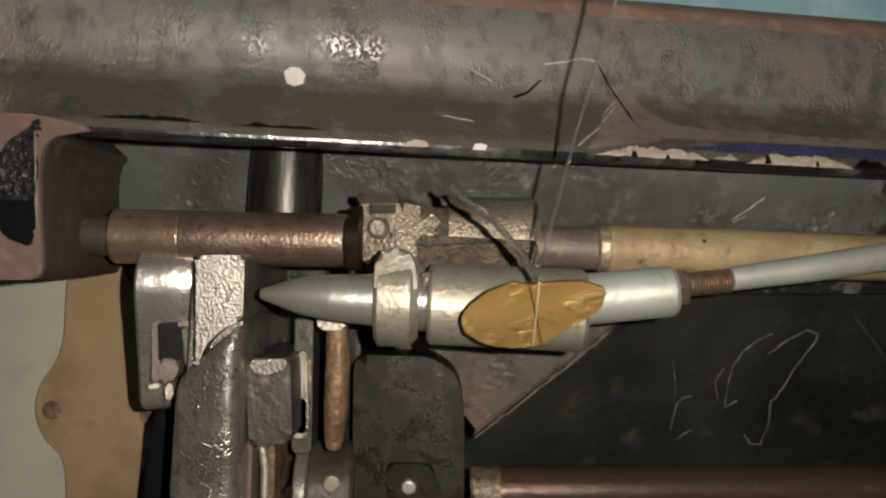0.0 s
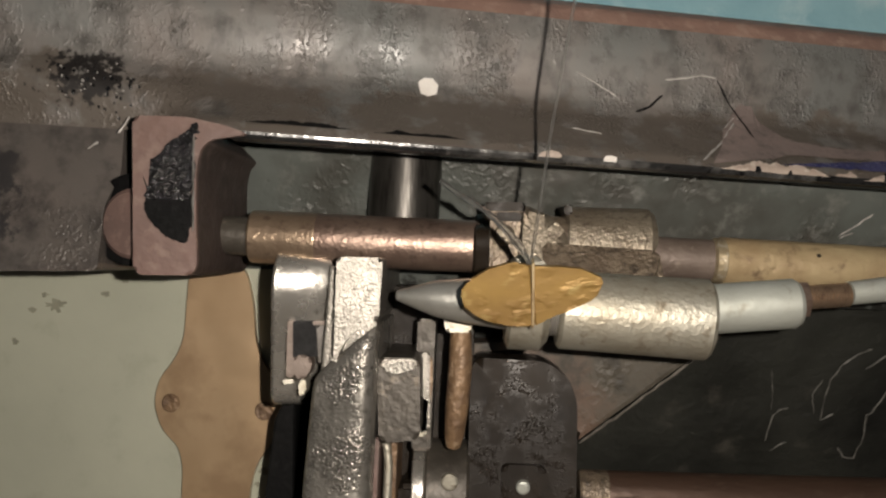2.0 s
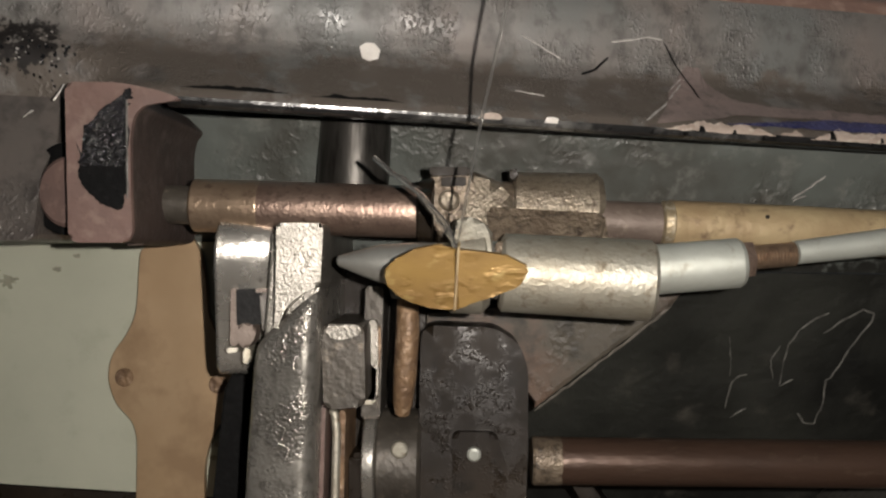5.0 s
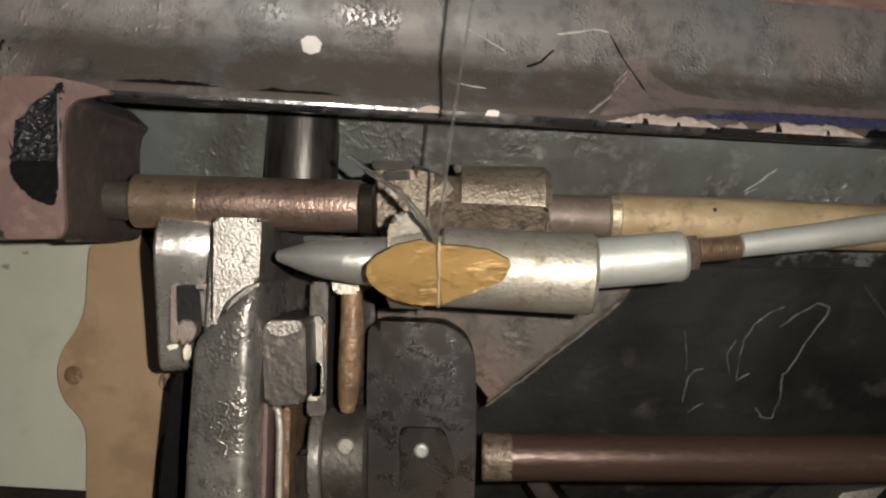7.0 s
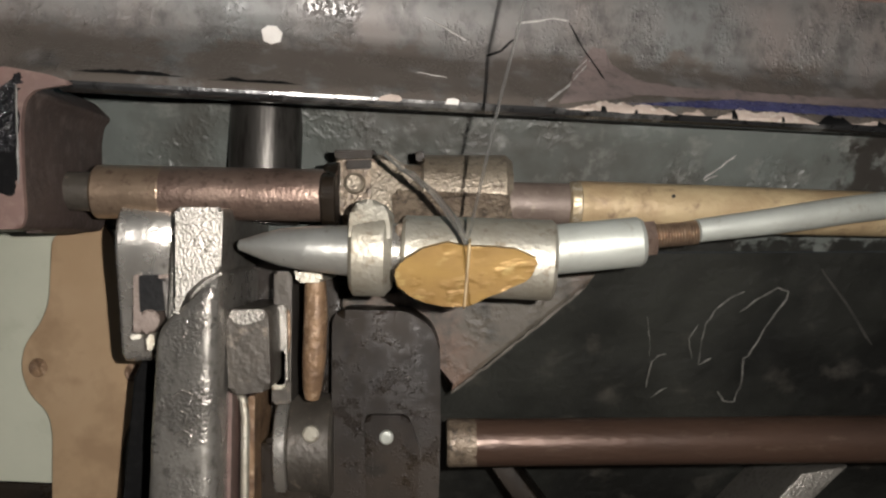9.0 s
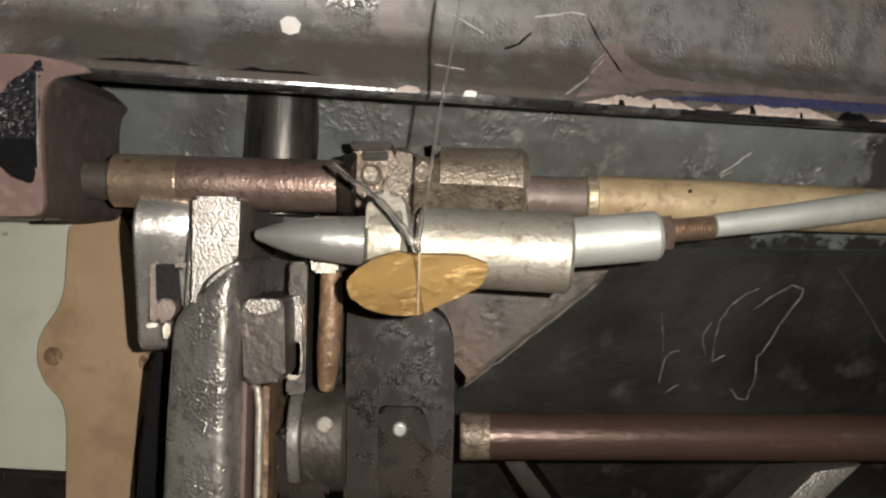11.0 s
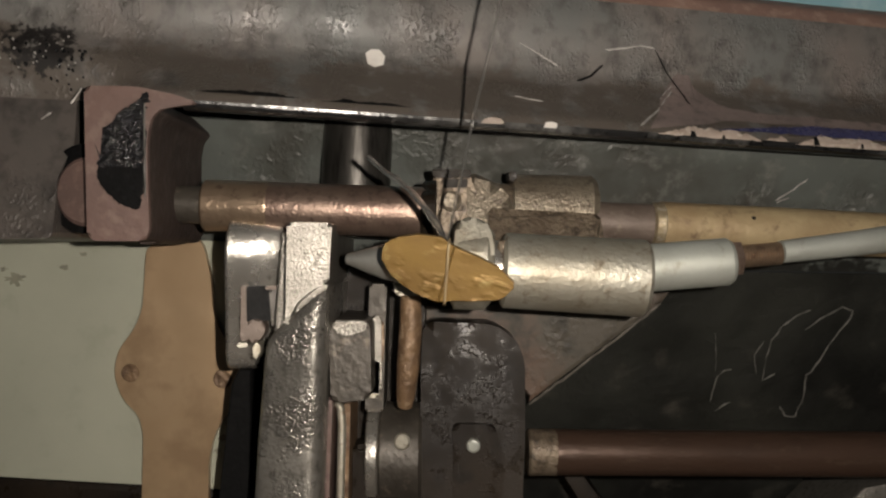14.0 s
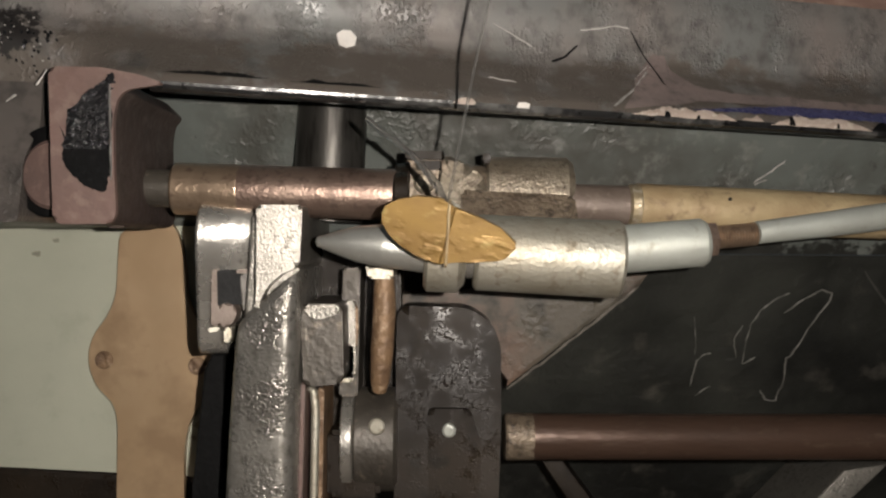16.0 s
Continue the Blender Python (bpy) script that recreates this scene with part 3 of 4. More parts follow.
part("front_barrel", lathe([(0, 0.0062), (0.0006, 0.0070), (0.0265, 0.0072), (0.0272, 0.0066)], Vector((-0.00265, 0.1655, 0.14047)), (1, 0.015, -0.045), 56, 0.02), SILVER, bearing, "satin steel barrel")
part("flange", lathe([(0, 0.0070), (0.0007, 0.0081), (0.0062, 0.0083), (0.0076, 0.0066)], Vector((-0.01189, 0.167, 0.14128)), (1, 0.015, -0.03), 48, 0.03), SILVER, bearing, "grimy cast flange")
part("flange_neck", lathe([(0, 0.0052), (0.006, 0.0052)], Vector((-0.00611, 0.166, 0.14094)), (1, 0.015, -0.03), 40), CHROME, bearing, "bright steel neck")
part("strut", prism([(-0.00947, 0.15237), (0.01646, 0.15124), (0.01646, 0.13658), (-0.00947, 0.13658)], 0.188, 0.226, 0.0005), CAST, bearing)

# ---- cone-ended pin ----
pin = thing("cone_pin", "polished steel centre pin with a conical point", "pin")
part("cone_point", lathe([(0, 0.0003), (0.0003, 0.0009), (0.0045, 0.0024), (0.0075, 0.0033), (0.0125, 0.0040)], Vector((-0.03186, 0.1652, 0.14226)), (1, 0.015, -0.055), 44), CONE, pin, "turned conical point")
part("shank", lathe([(0.0124, 0.0040), (0.0195, 0.0045), (0.023, 0.0045)], Vector((-0.03186, 0.1652, 0.14226)), (1, 0.015, -0.055), 44), CONE, pin, "straight polished shank")

# ---- connecting rod with its sleeve and lock nut ----
rod = thing("connecting_rod", "satin steel connecting rod with threaded end and lock nut", "rod")
d0 = Vector((1, 0.06, 0.09))
part("sleeve", lathe([(0, 0.0038), (0.0006, 0.0045), (0.0172, 0.0045), (0.0180, 0.0040)], Vector((0.02282, 0.1665, 0.14101)), d0, 44), SMOOTH, rod, "satin steel sleeve")
part("sleeve_root", lathe([(0, 0.0058), (0.004, 0.0048)], Vector((0.01986, 0.1665, 0.14061)), d0, 40, 0.05), CAST, rod)
part("lock_nut", lathe([(0, 0.0030), (0.0003, 0.0036), (0.0024, 0.0036), (0.0027, 0.0030)], Vector((0.04146, 0.1725, 0.14304)), d0, 6), COPPER, rod, "small hexagonal lock nut")
thread = []
for k in range(15):
    s = k * 0.00056
    thread += [(s, 0.00180), (s + 0.00020, 0.00228), (s + 0.00034, 0.00228)]
part("thread", lathe(thread, Vector((0.04394, 0.173, 0.14353)), d0, 24), GILT, rod, "coppery screw thread")
pts = fine([(0.0523, 0.1735, 0.14454), (0.06728, 0.1755, 0.14635), (0.08281, 0.178, 0.14852), (0.09893, 0.182, 0.15032), (0.12583, 0.19, 0.15237)], 4)
part("rod_shank", tube(pts, [0.0022 + 0.00045 * min(1, k / 6) for k in range(len(pts))], 24), SMOOTH, rod, "satin steel shank")

# ---- lower shaft ----
low = thing("lower_shaft", "reddish-brown varnished steel shaft", "shaft")
part("shaft_rod", lathe([(0, 0.0046), (0.0006, 0.0050), (0.14, 0.0050)], Vector((0.00566, 0.1965, 0.10012)), (1, 0.03, -0.002), 44), RUSTROD, low)
part("worn_end", lathe([(0, 0.0047), (0.0005, 0.00505), (0.006, 0.00505), (0.0062, 0.0050)], Vector((0.00542, 0.1965, 0.10012)), (1, 0.03, -0.002), 40, 0.03), GRIME, low, "worn bright shaft end")

# ---- greasy cam ----
cam_block = thing("cam_block", "black greasy iron cam with a bright set screw", "cam")
part("cam_body", prism(rounded([(-0.01779, 0.12694), (-0.01629, 0.12889), (-0.00233, 0.12849), (0.00247, 0.12526), (0.00417, 0.12043), (0.00422, 0.10459), (0.00371, 0.08849), (0.00366, 0.07583), (-0.01815, 0.07594)], 0.002), 0.1885, 0.226, 0.0022, 3, swing=0.06), GREASE, cam_block, "black-brown greasy cam body")
part("cam_boss", prism(rounded([(-0.01112, 0.10781), (-0.00237, 0.10777), (0.00022, 0.10035), (-0.00098, 0.08437), (-0.01066, 0.08442)], 0.0015), 0.1868, 0.195, 0.0012), GREASE, cam_block)
part("set_screw", lathe([(0, 0.0010), (0.0003, 0.0014), (0.002, 0.0014)], Vector((-0.00675, 0.1858, 0.10325)), (0.06, 1, 0.2), 16), SMOOTH, cam_block, "bright set screw")

# ---- pinned collar ----
collar = thing("pinned_collar", "dark steel collar with a bright pin head", "collar")
part("collar_ring", lathe([(0, 0.0102), (0.0006, 0.0110), (0.0085, 0.0110), (0.0092, 0.0102)], Vector((-0.02667, 0.194, 0.10009)), (1, 0, 0), 48), DARKSTEEL, collar, "oiled steel ring")
part("bright_rim", lathe([(0, 0.0106), (0.0003, 0.0110), (0.0023, 0.0110), (0.0026, 0.0105)], Vector((-0.02914, 0.194, 0.1001)), (1, 0, 0), 48), CHROME, collar, "bright rim")
part("pin_head", lathe([(0, 0.0013), (0.0003, 0.0017), (0.0015, 0.0017)], Vector((-0.02148, 0.1828, 0.10462)), (0, 1, 0.1), 18), SILVER, collar, "bright pin head")
part("collar_core", box((-0.0264, 0.206, 0.09623), (0.011, 0.04, 0.014), 0.001), GREASE, collar)

# ---- links between the arch and the collar ----
links = thing("steel_links", "worn steel links and rods standing side by side", "linkage")
part("chipped_block", prism(rounded([(-0.03532, 0.1305), (-0.02735, 0.1305), (-0.02695, 0.1154), (-0.0346, 0.11458)], 0.0015), 0.170, 0.205, 0.001), DARKSTEEL, links, "dark chipped link block")
part("chip_top", prism(rounded([(-0.0345, 0.13013), (-0.02805, 0.13053), (-0.02784, 0.12871), (-0.03168, 0.1275), (-0.0341, 0.12831)], 0.0006), 0.1693, 0.172, 0.0003), HAMMERED, links, "bright chipped edge")
part("guide_strip", prism(rounded([(-0.02854, 0.13694), (-0.02503, 0.13694), (-0.02547, 0.11059), (-0.0292, 0.11059)], 0.0006), 0.184, 0.215, 0.0006), DARKSTEEL, links)
part("worn_strip", prism(rounded([(-0.0278, 0.13056), (-0.02595, 0.13034), (-0.02563, 0.11492), (-0.02824, 0.11449)], 0.0006), 0.1822, 0.186, 0.0005), HAMMERED, links, "bright worn strip")
part("cap", prism(rounded([(-0.0234, 0.13799), (-0.01796, 0.13757), (-0.01796, 0.13506), (-0.02277, 0.13506)], 0.0006), 0.175, 0.2, 0.001), SILVER, links, "bright cap")
part("flat_strip", prism(rounded([(-0.03718, 0.1151), (-0.03474, 0.11508), (-0.03533, 0.08641), (-0.03777, 0.08642)], 0.0006), 0.1735, 0.2, 0.0005), PINKISH, links, "brown flat strip")
part("thin_rod", tube(fine([(-0.03583, 0.18, 0.11414), (-0.03367, 0.178, 0.11271), (-0.03326, 0.178, 0.10902), (-0.03361, 0.178, 0.08512)], 5), 0.00085, 14), SILVER, links, "thin bent steel rod")
part("flat_strip", prism(rounded([(-0.03319, 0.11287), (-0.03187, 0.11287), (-0.03225, 0.08416), (-0.03357, 0.08417)], 0.0004), 0.1805, 0.2, 0.0004), RUST, links, "rusty narrow strip")
part("spring_seat", prism(rounded([(-0.03016, 0.12979), (-0.0255, 0.12944), (-0.0253, 0.12365), (-0.02691, 0.11363), (-0.0298, 0.11365)], 0.0008), 0.1832, 0.2, 0.0008), RUST, links, "rusty spring seat")
part("worn_cap", prism(rounded([(-0.02914, 0.12156), (-0.02605, 0.12132), (-0.02631, 0.11379), (-0.02896, 0.1138)], 0.0006), 0.1822, 0.186, 0.0006), SILVER, links, "worn pale cap")
part("back_block", prism([(-0.04107, 0.143), (-0.01709, 0.143), (-0.01709, 0.09552), (-0.04107, 0.09552)], 0.199, 0.226, 0.001), GREASE, links)
rust = thing("rusty_rod", "rusty brown pin standing upright beside the links", "pin")
part("rod_body", tube([(-0.01997, 0.18, 0.13601), (-0.01987, 0.18, 0.12874), (-0.02035, 0.1805, 0.12012), (-0.02073, 0.181, 0.11466), (-0.02095, 0.182, 0.11231)], [0.0020, 0.0023, 0.0023, 0.0019, 0.0015], 20), RUST, rust)

# ---- rough cast arch ----
arch = thing("cast_arch", "rough bright cast-iron arch with a shouldered edge", "casting")


def along(table, z):
    for (z0, x0), (z1, x1) in zip(table, table[1:]):
        if z >= z1:
            return x0 + (x1 - x0) * (z - z0) / (z1 - z0)
    return table[-1][1]


def arch_leg():
    """A leg with a low ridge down its face, its shoulder rising in a curve to one side."""
    left = [(0.138, -0.0445), (0.13028, -0.04579), (0.12384, -0.04678), (0.10848, -0.04797), (0.08469, -0.04945), (0.070, -0.0502)]
    right = [(0.140, -0.03450), (0.13424, -0.03469), (0.1063, -0.03568), (0.08469, -0.03607), (0.070, -0.0363)]
    across = [(0, 0.05), (0, 0.0050), (0.02, 0.0026), (0.08, 0.0016), (0.2, 0.0012), (0.4, 0.0007), (0.6, 0.0003), (0.78, 0), (0.87, 0.0002), (0.95, 0.0010), (0.99, 0.0022), (1, 0.007), (1, 0.05)]
    bm = bmesh.new()
    grid = []
    for k in range(41):
        v = k / 40
        row = []
        for u, dy in across:
            top = 0.1262 + 0.0108 * u ** 0.75
            z = top + (0.072 - top) * v
            xl, xr = along(left, z), along(right, z)
            edge = 0.0009 * max(0, 1 - v / 0.03) ** 2
            p = Vector((xl + (xr - xl) * u, 0.1640 + dy + edge + 0.05 * (0.11 - z), z))
            p.y += 0.00022 * noise.noise(p * 320) + 0.0001 * noise.noise(p * 1100) if dy < 0.01 else 0
            row.append(bm.verts.new(p))
        grid.append(row)
    for a, b in zip(grid, grid[1:]):
        for k in range(len(across) - 1):
            bm.faces.new((a[k], a[k + 1], b[k + 1], b[k]))
    bm.faces.new(grid[0])
    return bm


part("arch_leg", arch_leg(), LEGIRON, arch, "rough ridged leg")
for z, w in ((0.1155, 0.0036), (0.1120, 0.0026), (0.1085, 0.0034)):
    part("cast_mark", tube(fine([(-0.0432, 0.1636, z), (-0.0432 + w / 2, 0.1634, z + 0.0012), (-0.0432 + w, 0.1634, z + 0.0004), (-0.0432 + w * 0.8, 0.1634, z - 0.0016)], 3), 0.0002, 8), LEGIRON, arch, "raised cast mark")
part("arch_head", prism(rounded([(-0.04236, 0.14892), (-0.03418, 0.14892), (-0.03468, 0.13769), (-0.03783, 0.13631), (-0.04059, 0.13384), (-0.04256, 0.12941)], 0.0008), 0.1640, 0.215, 0.0008, 2, lean=0.13, swing=-0.03), HAMMERED, arch, "bright rough arch head")
part("arch_core", prism([(-0.04429, 0.14707), (-0.03511, 0.14808), (-0.03551, 0.12387), (-0.0458, 0.12387)], 0.1685, 0.215, 0.0005), HAMMERED, arch)
part("side_face", prism([(-0.03665, 0.14694), (-0.03507, 0.14694), (-0.03634, 0.10152), (-0.03803, 0.10152)], 0.172, 0.21, 0.0004), DARKSTEEL, arch, "dark side of the arch")

# ---- chrome guide block ----
guide = thing("chrome_guide", "chromed guide block with a rounded face and slot", "guide block")
bm = bmesh.new()
crown = [(0.0170, 0), (0.0050, 0), (0.0024, 0.0006), (0.0011, 0.0018), (0.0004, 0.0036), (0, 0.0062), (0.0003, 0.0084), (0.0011, 0.0112), (0.0024, 0.0152), (0.0038, 0.0200), (0.0056, 0.0265), (0.0064, 0.0288), (0.0080, 0.0300), (0.0170, 0.0300)]
ends = []
for u in range(7):
    x = (-0.0552, -0.0550, -0.0545, -0.0495, -0.0448, -0.0442, -0.0438)[u]
    pinch = (0.0012, 0.0004, 0, 0, 0, 0.0003, 0.0008)[u]
    ends.append([bm.verts.new((x - 0.04 * dz - (0.5 * max(0, dz - 0.0185) if u > 3 else 0), 0.1706 + 0.20 * (x + 0.051) + dy + pinch, 0.1500 - dz - pinch * (1 if k < 4 else -1 if k > 10 else 0))) for k, (dy, dz) in enumerate(crown)])
for a, c in zip(ends, ends[1:]):
    for k in range(len(crown) - 1):
        bm.faces.new((a[k], a[k + 1], c[k + 1], c[k]))
bm.faces.new(ends[0])
bm.faces.new(ends[-1])
part("guide_body", bm, CHROME, guide, "chromed body")
# the opening is not cut out: a black patch carries its inner shade
part("recess", prism(rounded([(-0.05133, 0.1367), (-0.04613, 0.13685), (-0.04616, 0.13019), (-0.05114, 0.12984)], 0.0004), 0.1716, 0.1765, 0.0002, 1, lean=0.2), BLACK, guide, "black patch for the shade in the recess")
part("recess_lip", prism(rounded([(-0.05234, 0.1368), (-0.05096, 0.13684), (-0.05087, 0.12608), (-0.05236, 0.12604)], 0.0004), 0.1713, 0.1765, 0.0003, 2, lean=0.2), DULL, guide, "pale recess lip")
part("latch", prism(rounded([(-0.04691, 0.1361), (-0.04394, 0.13619), (-0.04439, 0.12922), (-0.04628, 0.12853)], 0.0006), 0.1712, 0.1765, 0.0005, 2, lean=0.2), DARKSTEEL, guide, "dark steel latch")
part("latch_top", prism(rounded([(-0.04753, 0.13684), (-0.04394, 0.13694), (-0.04392, 0.1362), (-0.04751, 0.1361)], 0.0002), 0.1709, 0.1765, 0.0002, 2, lean=0.2), DULL, guide, "bright latch edge")
part("rust_lump", prism(rounded([(-0.05098, 0.13008), (-0.04909, 0.13056), (-0.04758, 0.12955), (-0.04774, 0.12765), (-0.04917, 0.12571), (-0.05087, 0.12587)], 0.0008), 0.1712, 0.1765, 0.0006, 3, lean=0.2), DULL, guide, "pale flaking rust")
part("bright_nib", prism(rounded([(-0.05299, 0.1257), (-0.05087, 0.12587), (-0.05085, 0.12503), (-0.05285, 0.12476)], 0.0003), 0.1711, 0.1765, 0.0003, 2, lean=0.2), SILVER, guide, "bright worn nib")
part("bright_nib", prism(rounded([(-0.05001, 0.12547), (-0.04865, 0.12614), (-0.04847, 0.12341), (-0.04972, 0.12253)], 0.0005), 0.1711, 0.1765, 0.0004, 2, lean=0.2), SILVER, guide, "bright worn nib")
# an added black block widens the shadow the arch casts to its left
part("shadow_block", prism([(-0.05591, 0.11881), (-0.05307, 0.1188), (-0.05327, 0.0892), (-0.05414, 0.07665), (-0.06119, 0.07669), (-0.05972, 0.09128), (-0.05752, 0.11564)], 0.187, 0.213, 0.0006), BLACK, guide, "black block standing in for the arch's cast shadow")

# ---- tan lever plate and the pale card behind ----
lever = thing("lever_plate", "tan lacquered lever plate with a bulged eye", "lever")
o = [(-0.08157, 0.14336), (-0.0791, 0.14569), (-0.07499, 0.14818), (-0.07118, 0.14764), (-0.06844, 0.14457), (-0.0667, 0.13757), (-0.06608, 0.12872), (-0.06364, 0.12373), (-0.05994, 0.11877), (-0.05867, 0.11401), (-0.05945, 0.10994), (-0.06288, 0.10542), (-0.06532, 0.10142), (-0.06656, 0.09583), (-0.06663, 0.08447), (-0.0667, 0.07816), (-0.08196, 0.07836), (-0.08169, 0.10092), (-0.08269, 0.10528), (-0.08659, 0.10893), (-0.08864, 0.11452), (-0.08778, 0.1202), (-0.08411, 0.12494), (-0.08221, 0.12977)]
part("plate", prism(rounded(o, 0.004, 5), 0.2065, 0.2085, 0.0008, 3), TAN, lever)
part("screw", lathe([(0, 0.0019), (0.0002, 0.0021), (0.001, 0.0021)], Vector((-0.08478, 0.2062, 0.1151)), (0, 1, 0), 20), RUST, lever, "sunken brown screw")
part("screw", lathe([(0, 0.0019), (0.0002, 0.0021), (0.001, 0.0021)], Vector((-0.06369, 0.2062, 0.11391)), (0, 1, 0), 20), RUST, lever, "sunken brown screw")
card = thing("pale_card", "pale green card plate with oily smudges behind the lever", "plate")
part("card_sheet", prism(rounded([(-0.16, 0.14541), (-0.05959, 0.14564), (-0.05242, 0.08752), (-0.16, 0.09246)], 0.0008), 0.2088, 0.2108, 0.0003), CREAM, card)
under = part("lower_ledge", prism([(-0.16, 0.09216), (-0.05246, 0.0872), (-0.05228, 0.05457), (-0.16, 0.062)], 0.2092, 0.225, 0.0015), GREASE, bed, "dark oily ledge")
part("side_web", prism([(-0.16, 0.0), (-0.04, 0.0), (-0.04, 0.196), (-0.16, 0.196)], 0.2112, 0.2172, 0), WEB, bed)

# ---- post in the recess ----
post = thing("recess_post", "dark glossy steel post standing in the recess", "post")
part("post_rod", lathe([(0, 0.0077), (0.06, 0.0077)], Vector((-0.03354, 0.199, 0.14658)), (0.04, 0.02, 1), 40), POST, post)

# ---- wedge rib ----
part("wedge_rib", prism([(-0.0176, 0.13056), (0.03863, 0.13545), (0.03643, 0.1324), (0.0066, 0.10905), (0.00196, 0.11956), (-0.0176, 0.12078)], 0.2055, 0.232, 0.0012, swing=-0.1), RIB, bed, "dusty wedge-shaped rib")

# ---- blue sheet beyond the rail ----
part("blue_sheet", box((0.05, 0.285, 0.26), (0.6, 0.004, 0.22), 0.0005), CLOTH, None)
tagged(bpy.data.objects["blue_sheet"], "pale blue sheet hanging behind the machine", "sheet", kind="structure")

# ---- bench ----
tagged(part("bench_top", box((0, 0.15, -0.02), (1.2, 0.9, 0.04), 0.003), BENCH, None), "dark wooden bench top under the machine", "bench", kind="structure")

# ---- chips, scratches and paint on the rail ----
rail_patch("paint_chip", [(-0.02935, 0.01413), (-0.02824, 0.01504), (-0.02661, 0.01505), (-0.02548, 0.01386), (-0.02574, 0.01198), (-0.02739, 0.01128), (-0.02877, 0.01188)], WHITE, "cream six-sided paint chip")
rail_patch("paint_chip", [(-0.0068, 0.0), (-0.0062, 0.0008), (-0.0045, 0.0013), (-0.0030, 0.0011), (-0.0024, 0.0003), (-0.0030, 0.0)], BEIGE, "flaked pale patch on the edge")
rail_patch("paint_chip", [(0.0052, 0.0), (0.0056, 0.0010), (0.0068, 0.0012), (0.0078, 0.0009), (0.0076, 0.0)], WHITE, "small white patch on the edge")


def rail_streak(name, pts, width, material, label, jitter=0.0002):
    p = [on_rail(x, max(h, 0), 0.0002) for x, h in [(q.x, q.y) for q in [Vector((*u, 0)) for u in pts]]]
    return part(name, ribbon(fine(p, 6, jitter), width, 0.0001), material, bed, label)


rail_streak("scratch", [(0.01952, 0.01884), (0.02352, 0.0194), (0.02694, 0.02034), (0.02989, 0.01994)], 0.0005, SCRATCH, "pale curved scratch")
rail_streak("scratch", [(0.03015, 0.01952), (0.03305, 0.01476), (0.03668, 0.00747)], 0.0004, BLACK, "dark scratch")
rail_streak("scratch", [(0.03027, 0.00885), (0.03372, 0.01244), (0.03646, 0.01011)], 0.0004, SCRATCH, "pale scuff")
rail_streak("scratch", [(0.02424, 0.00172), (0.02942, 0.00615), (0.03352, 0.01117)], 0.0006, SCRATCH, "pale scuff")
rail_streak("scratch", [(0.00155, 0.01883), (0.00665, 0.01632), (0.00955, 0.01466)], 0.0004, SCRATCH, "pale scuff")
rail_streak("scratch", [(0.00005, 0.00673), (0.00558, 0.00584)], 0.0003, SCRATCH, "pale scuff")
rail_streak("scratch", [(0.01342, 0.01164), (0.01646, 0.01317), (0.01902, 0.01569)], 0.0006, BLACK, "dark chip")

# bare primer and paint left along the edge


def edge_band(name, x0, x1, h0, h1, material, label, rag=0.4, steps=110, lift=0.0004):
    """A ragged band of paint along the rail, from h0 to h1 above the nose."""
    bm = bmesh.new()
    rows = []
    for k in range(steps + 1):
        x = x0 + (x1 - x0) * k / steps
        e = min(1, 4 * k / steps, 4 * (steps - k) / steps)
        top = h1 + (h1 - h0) * rag * (noise.noise(Vector((x * 330, h0 * 999, 1))) + 0.5 * noise.noise(Vector((x * 1100, h0 * 999, 4))))
        w = max(0.0001, (top - h0) * e)
        c = h0 + w / 2 + (h1 - h0) * 0.12 * noise.noise(Vector((x * 500, h0 * 999, 7)))
        rows.append([bm.verts.new(on_rail(x, max(0.0, c - w / 2 + w * j / 3), lift)) for j in range(4)])
    for a, c in zip(rows, rows[1:]):
        for j in range(3):
            bm.faces.new((a[j], a[j + 1], c[j + 1], c[j]))
    return part(name, bm, material, bed, label)


edge_band("bare_band", 0.0275, 0.0490, 0.0002, 0.0021, BEIGE, "beige bare primer along the edge", 0.7)
edge_band("bare_band", 0.0560, 0.0780, 0.0, 0.0020, BEIGE, "beige bare primer along the edge", 0.4)
edge_band("bare_band", 0.0500, 0.0545, 0.0004, 0.0016, BEIGE, "beige bare primer along the edge", 0.8, 30)
edge_band("bare_band", 0.0840, 0.120, 0.0004, 0.0016, BEIGE, "beige bare primer along the edge", 0.9)
edge_band("paint_band", 0.040, 0.125, 0.0021, 0.0045, BLUE, "blue-black paint band", 0.2)
bm = bmesh.new()
low = [(0.0262, 0.0012), (0.0287, 0.0016), (0.0300, 0.0018), (0.0320, 0.0022), (0.0345, 0.0026), (0.0372, 0.0030), (0.0395, 0.0034), (0.0415, 0.0042), (0.0445, 0.0044), (0.0511, 0.0044), (0.0629, 0.0046), (0.0790, 0.0046), (0.0956, 0.0046), (0.125, 0.0046)]
high = [(0.0262, 0.0014), (0.0290, 0.0052), (0.0303, 0.0085), (0.0326, 0.0119), (0.0352, 0.0153), (0.0376, 0.0146), (0.0388, 0.0117), (0.0406, 0.0101), (0.0438, 0.0079), (0.0511, 0.0068), (0.0629, 0.0069), (0.0790, 0.0066), (0.0956, 0.0068), (0.125, 0.0067)]
grid = []
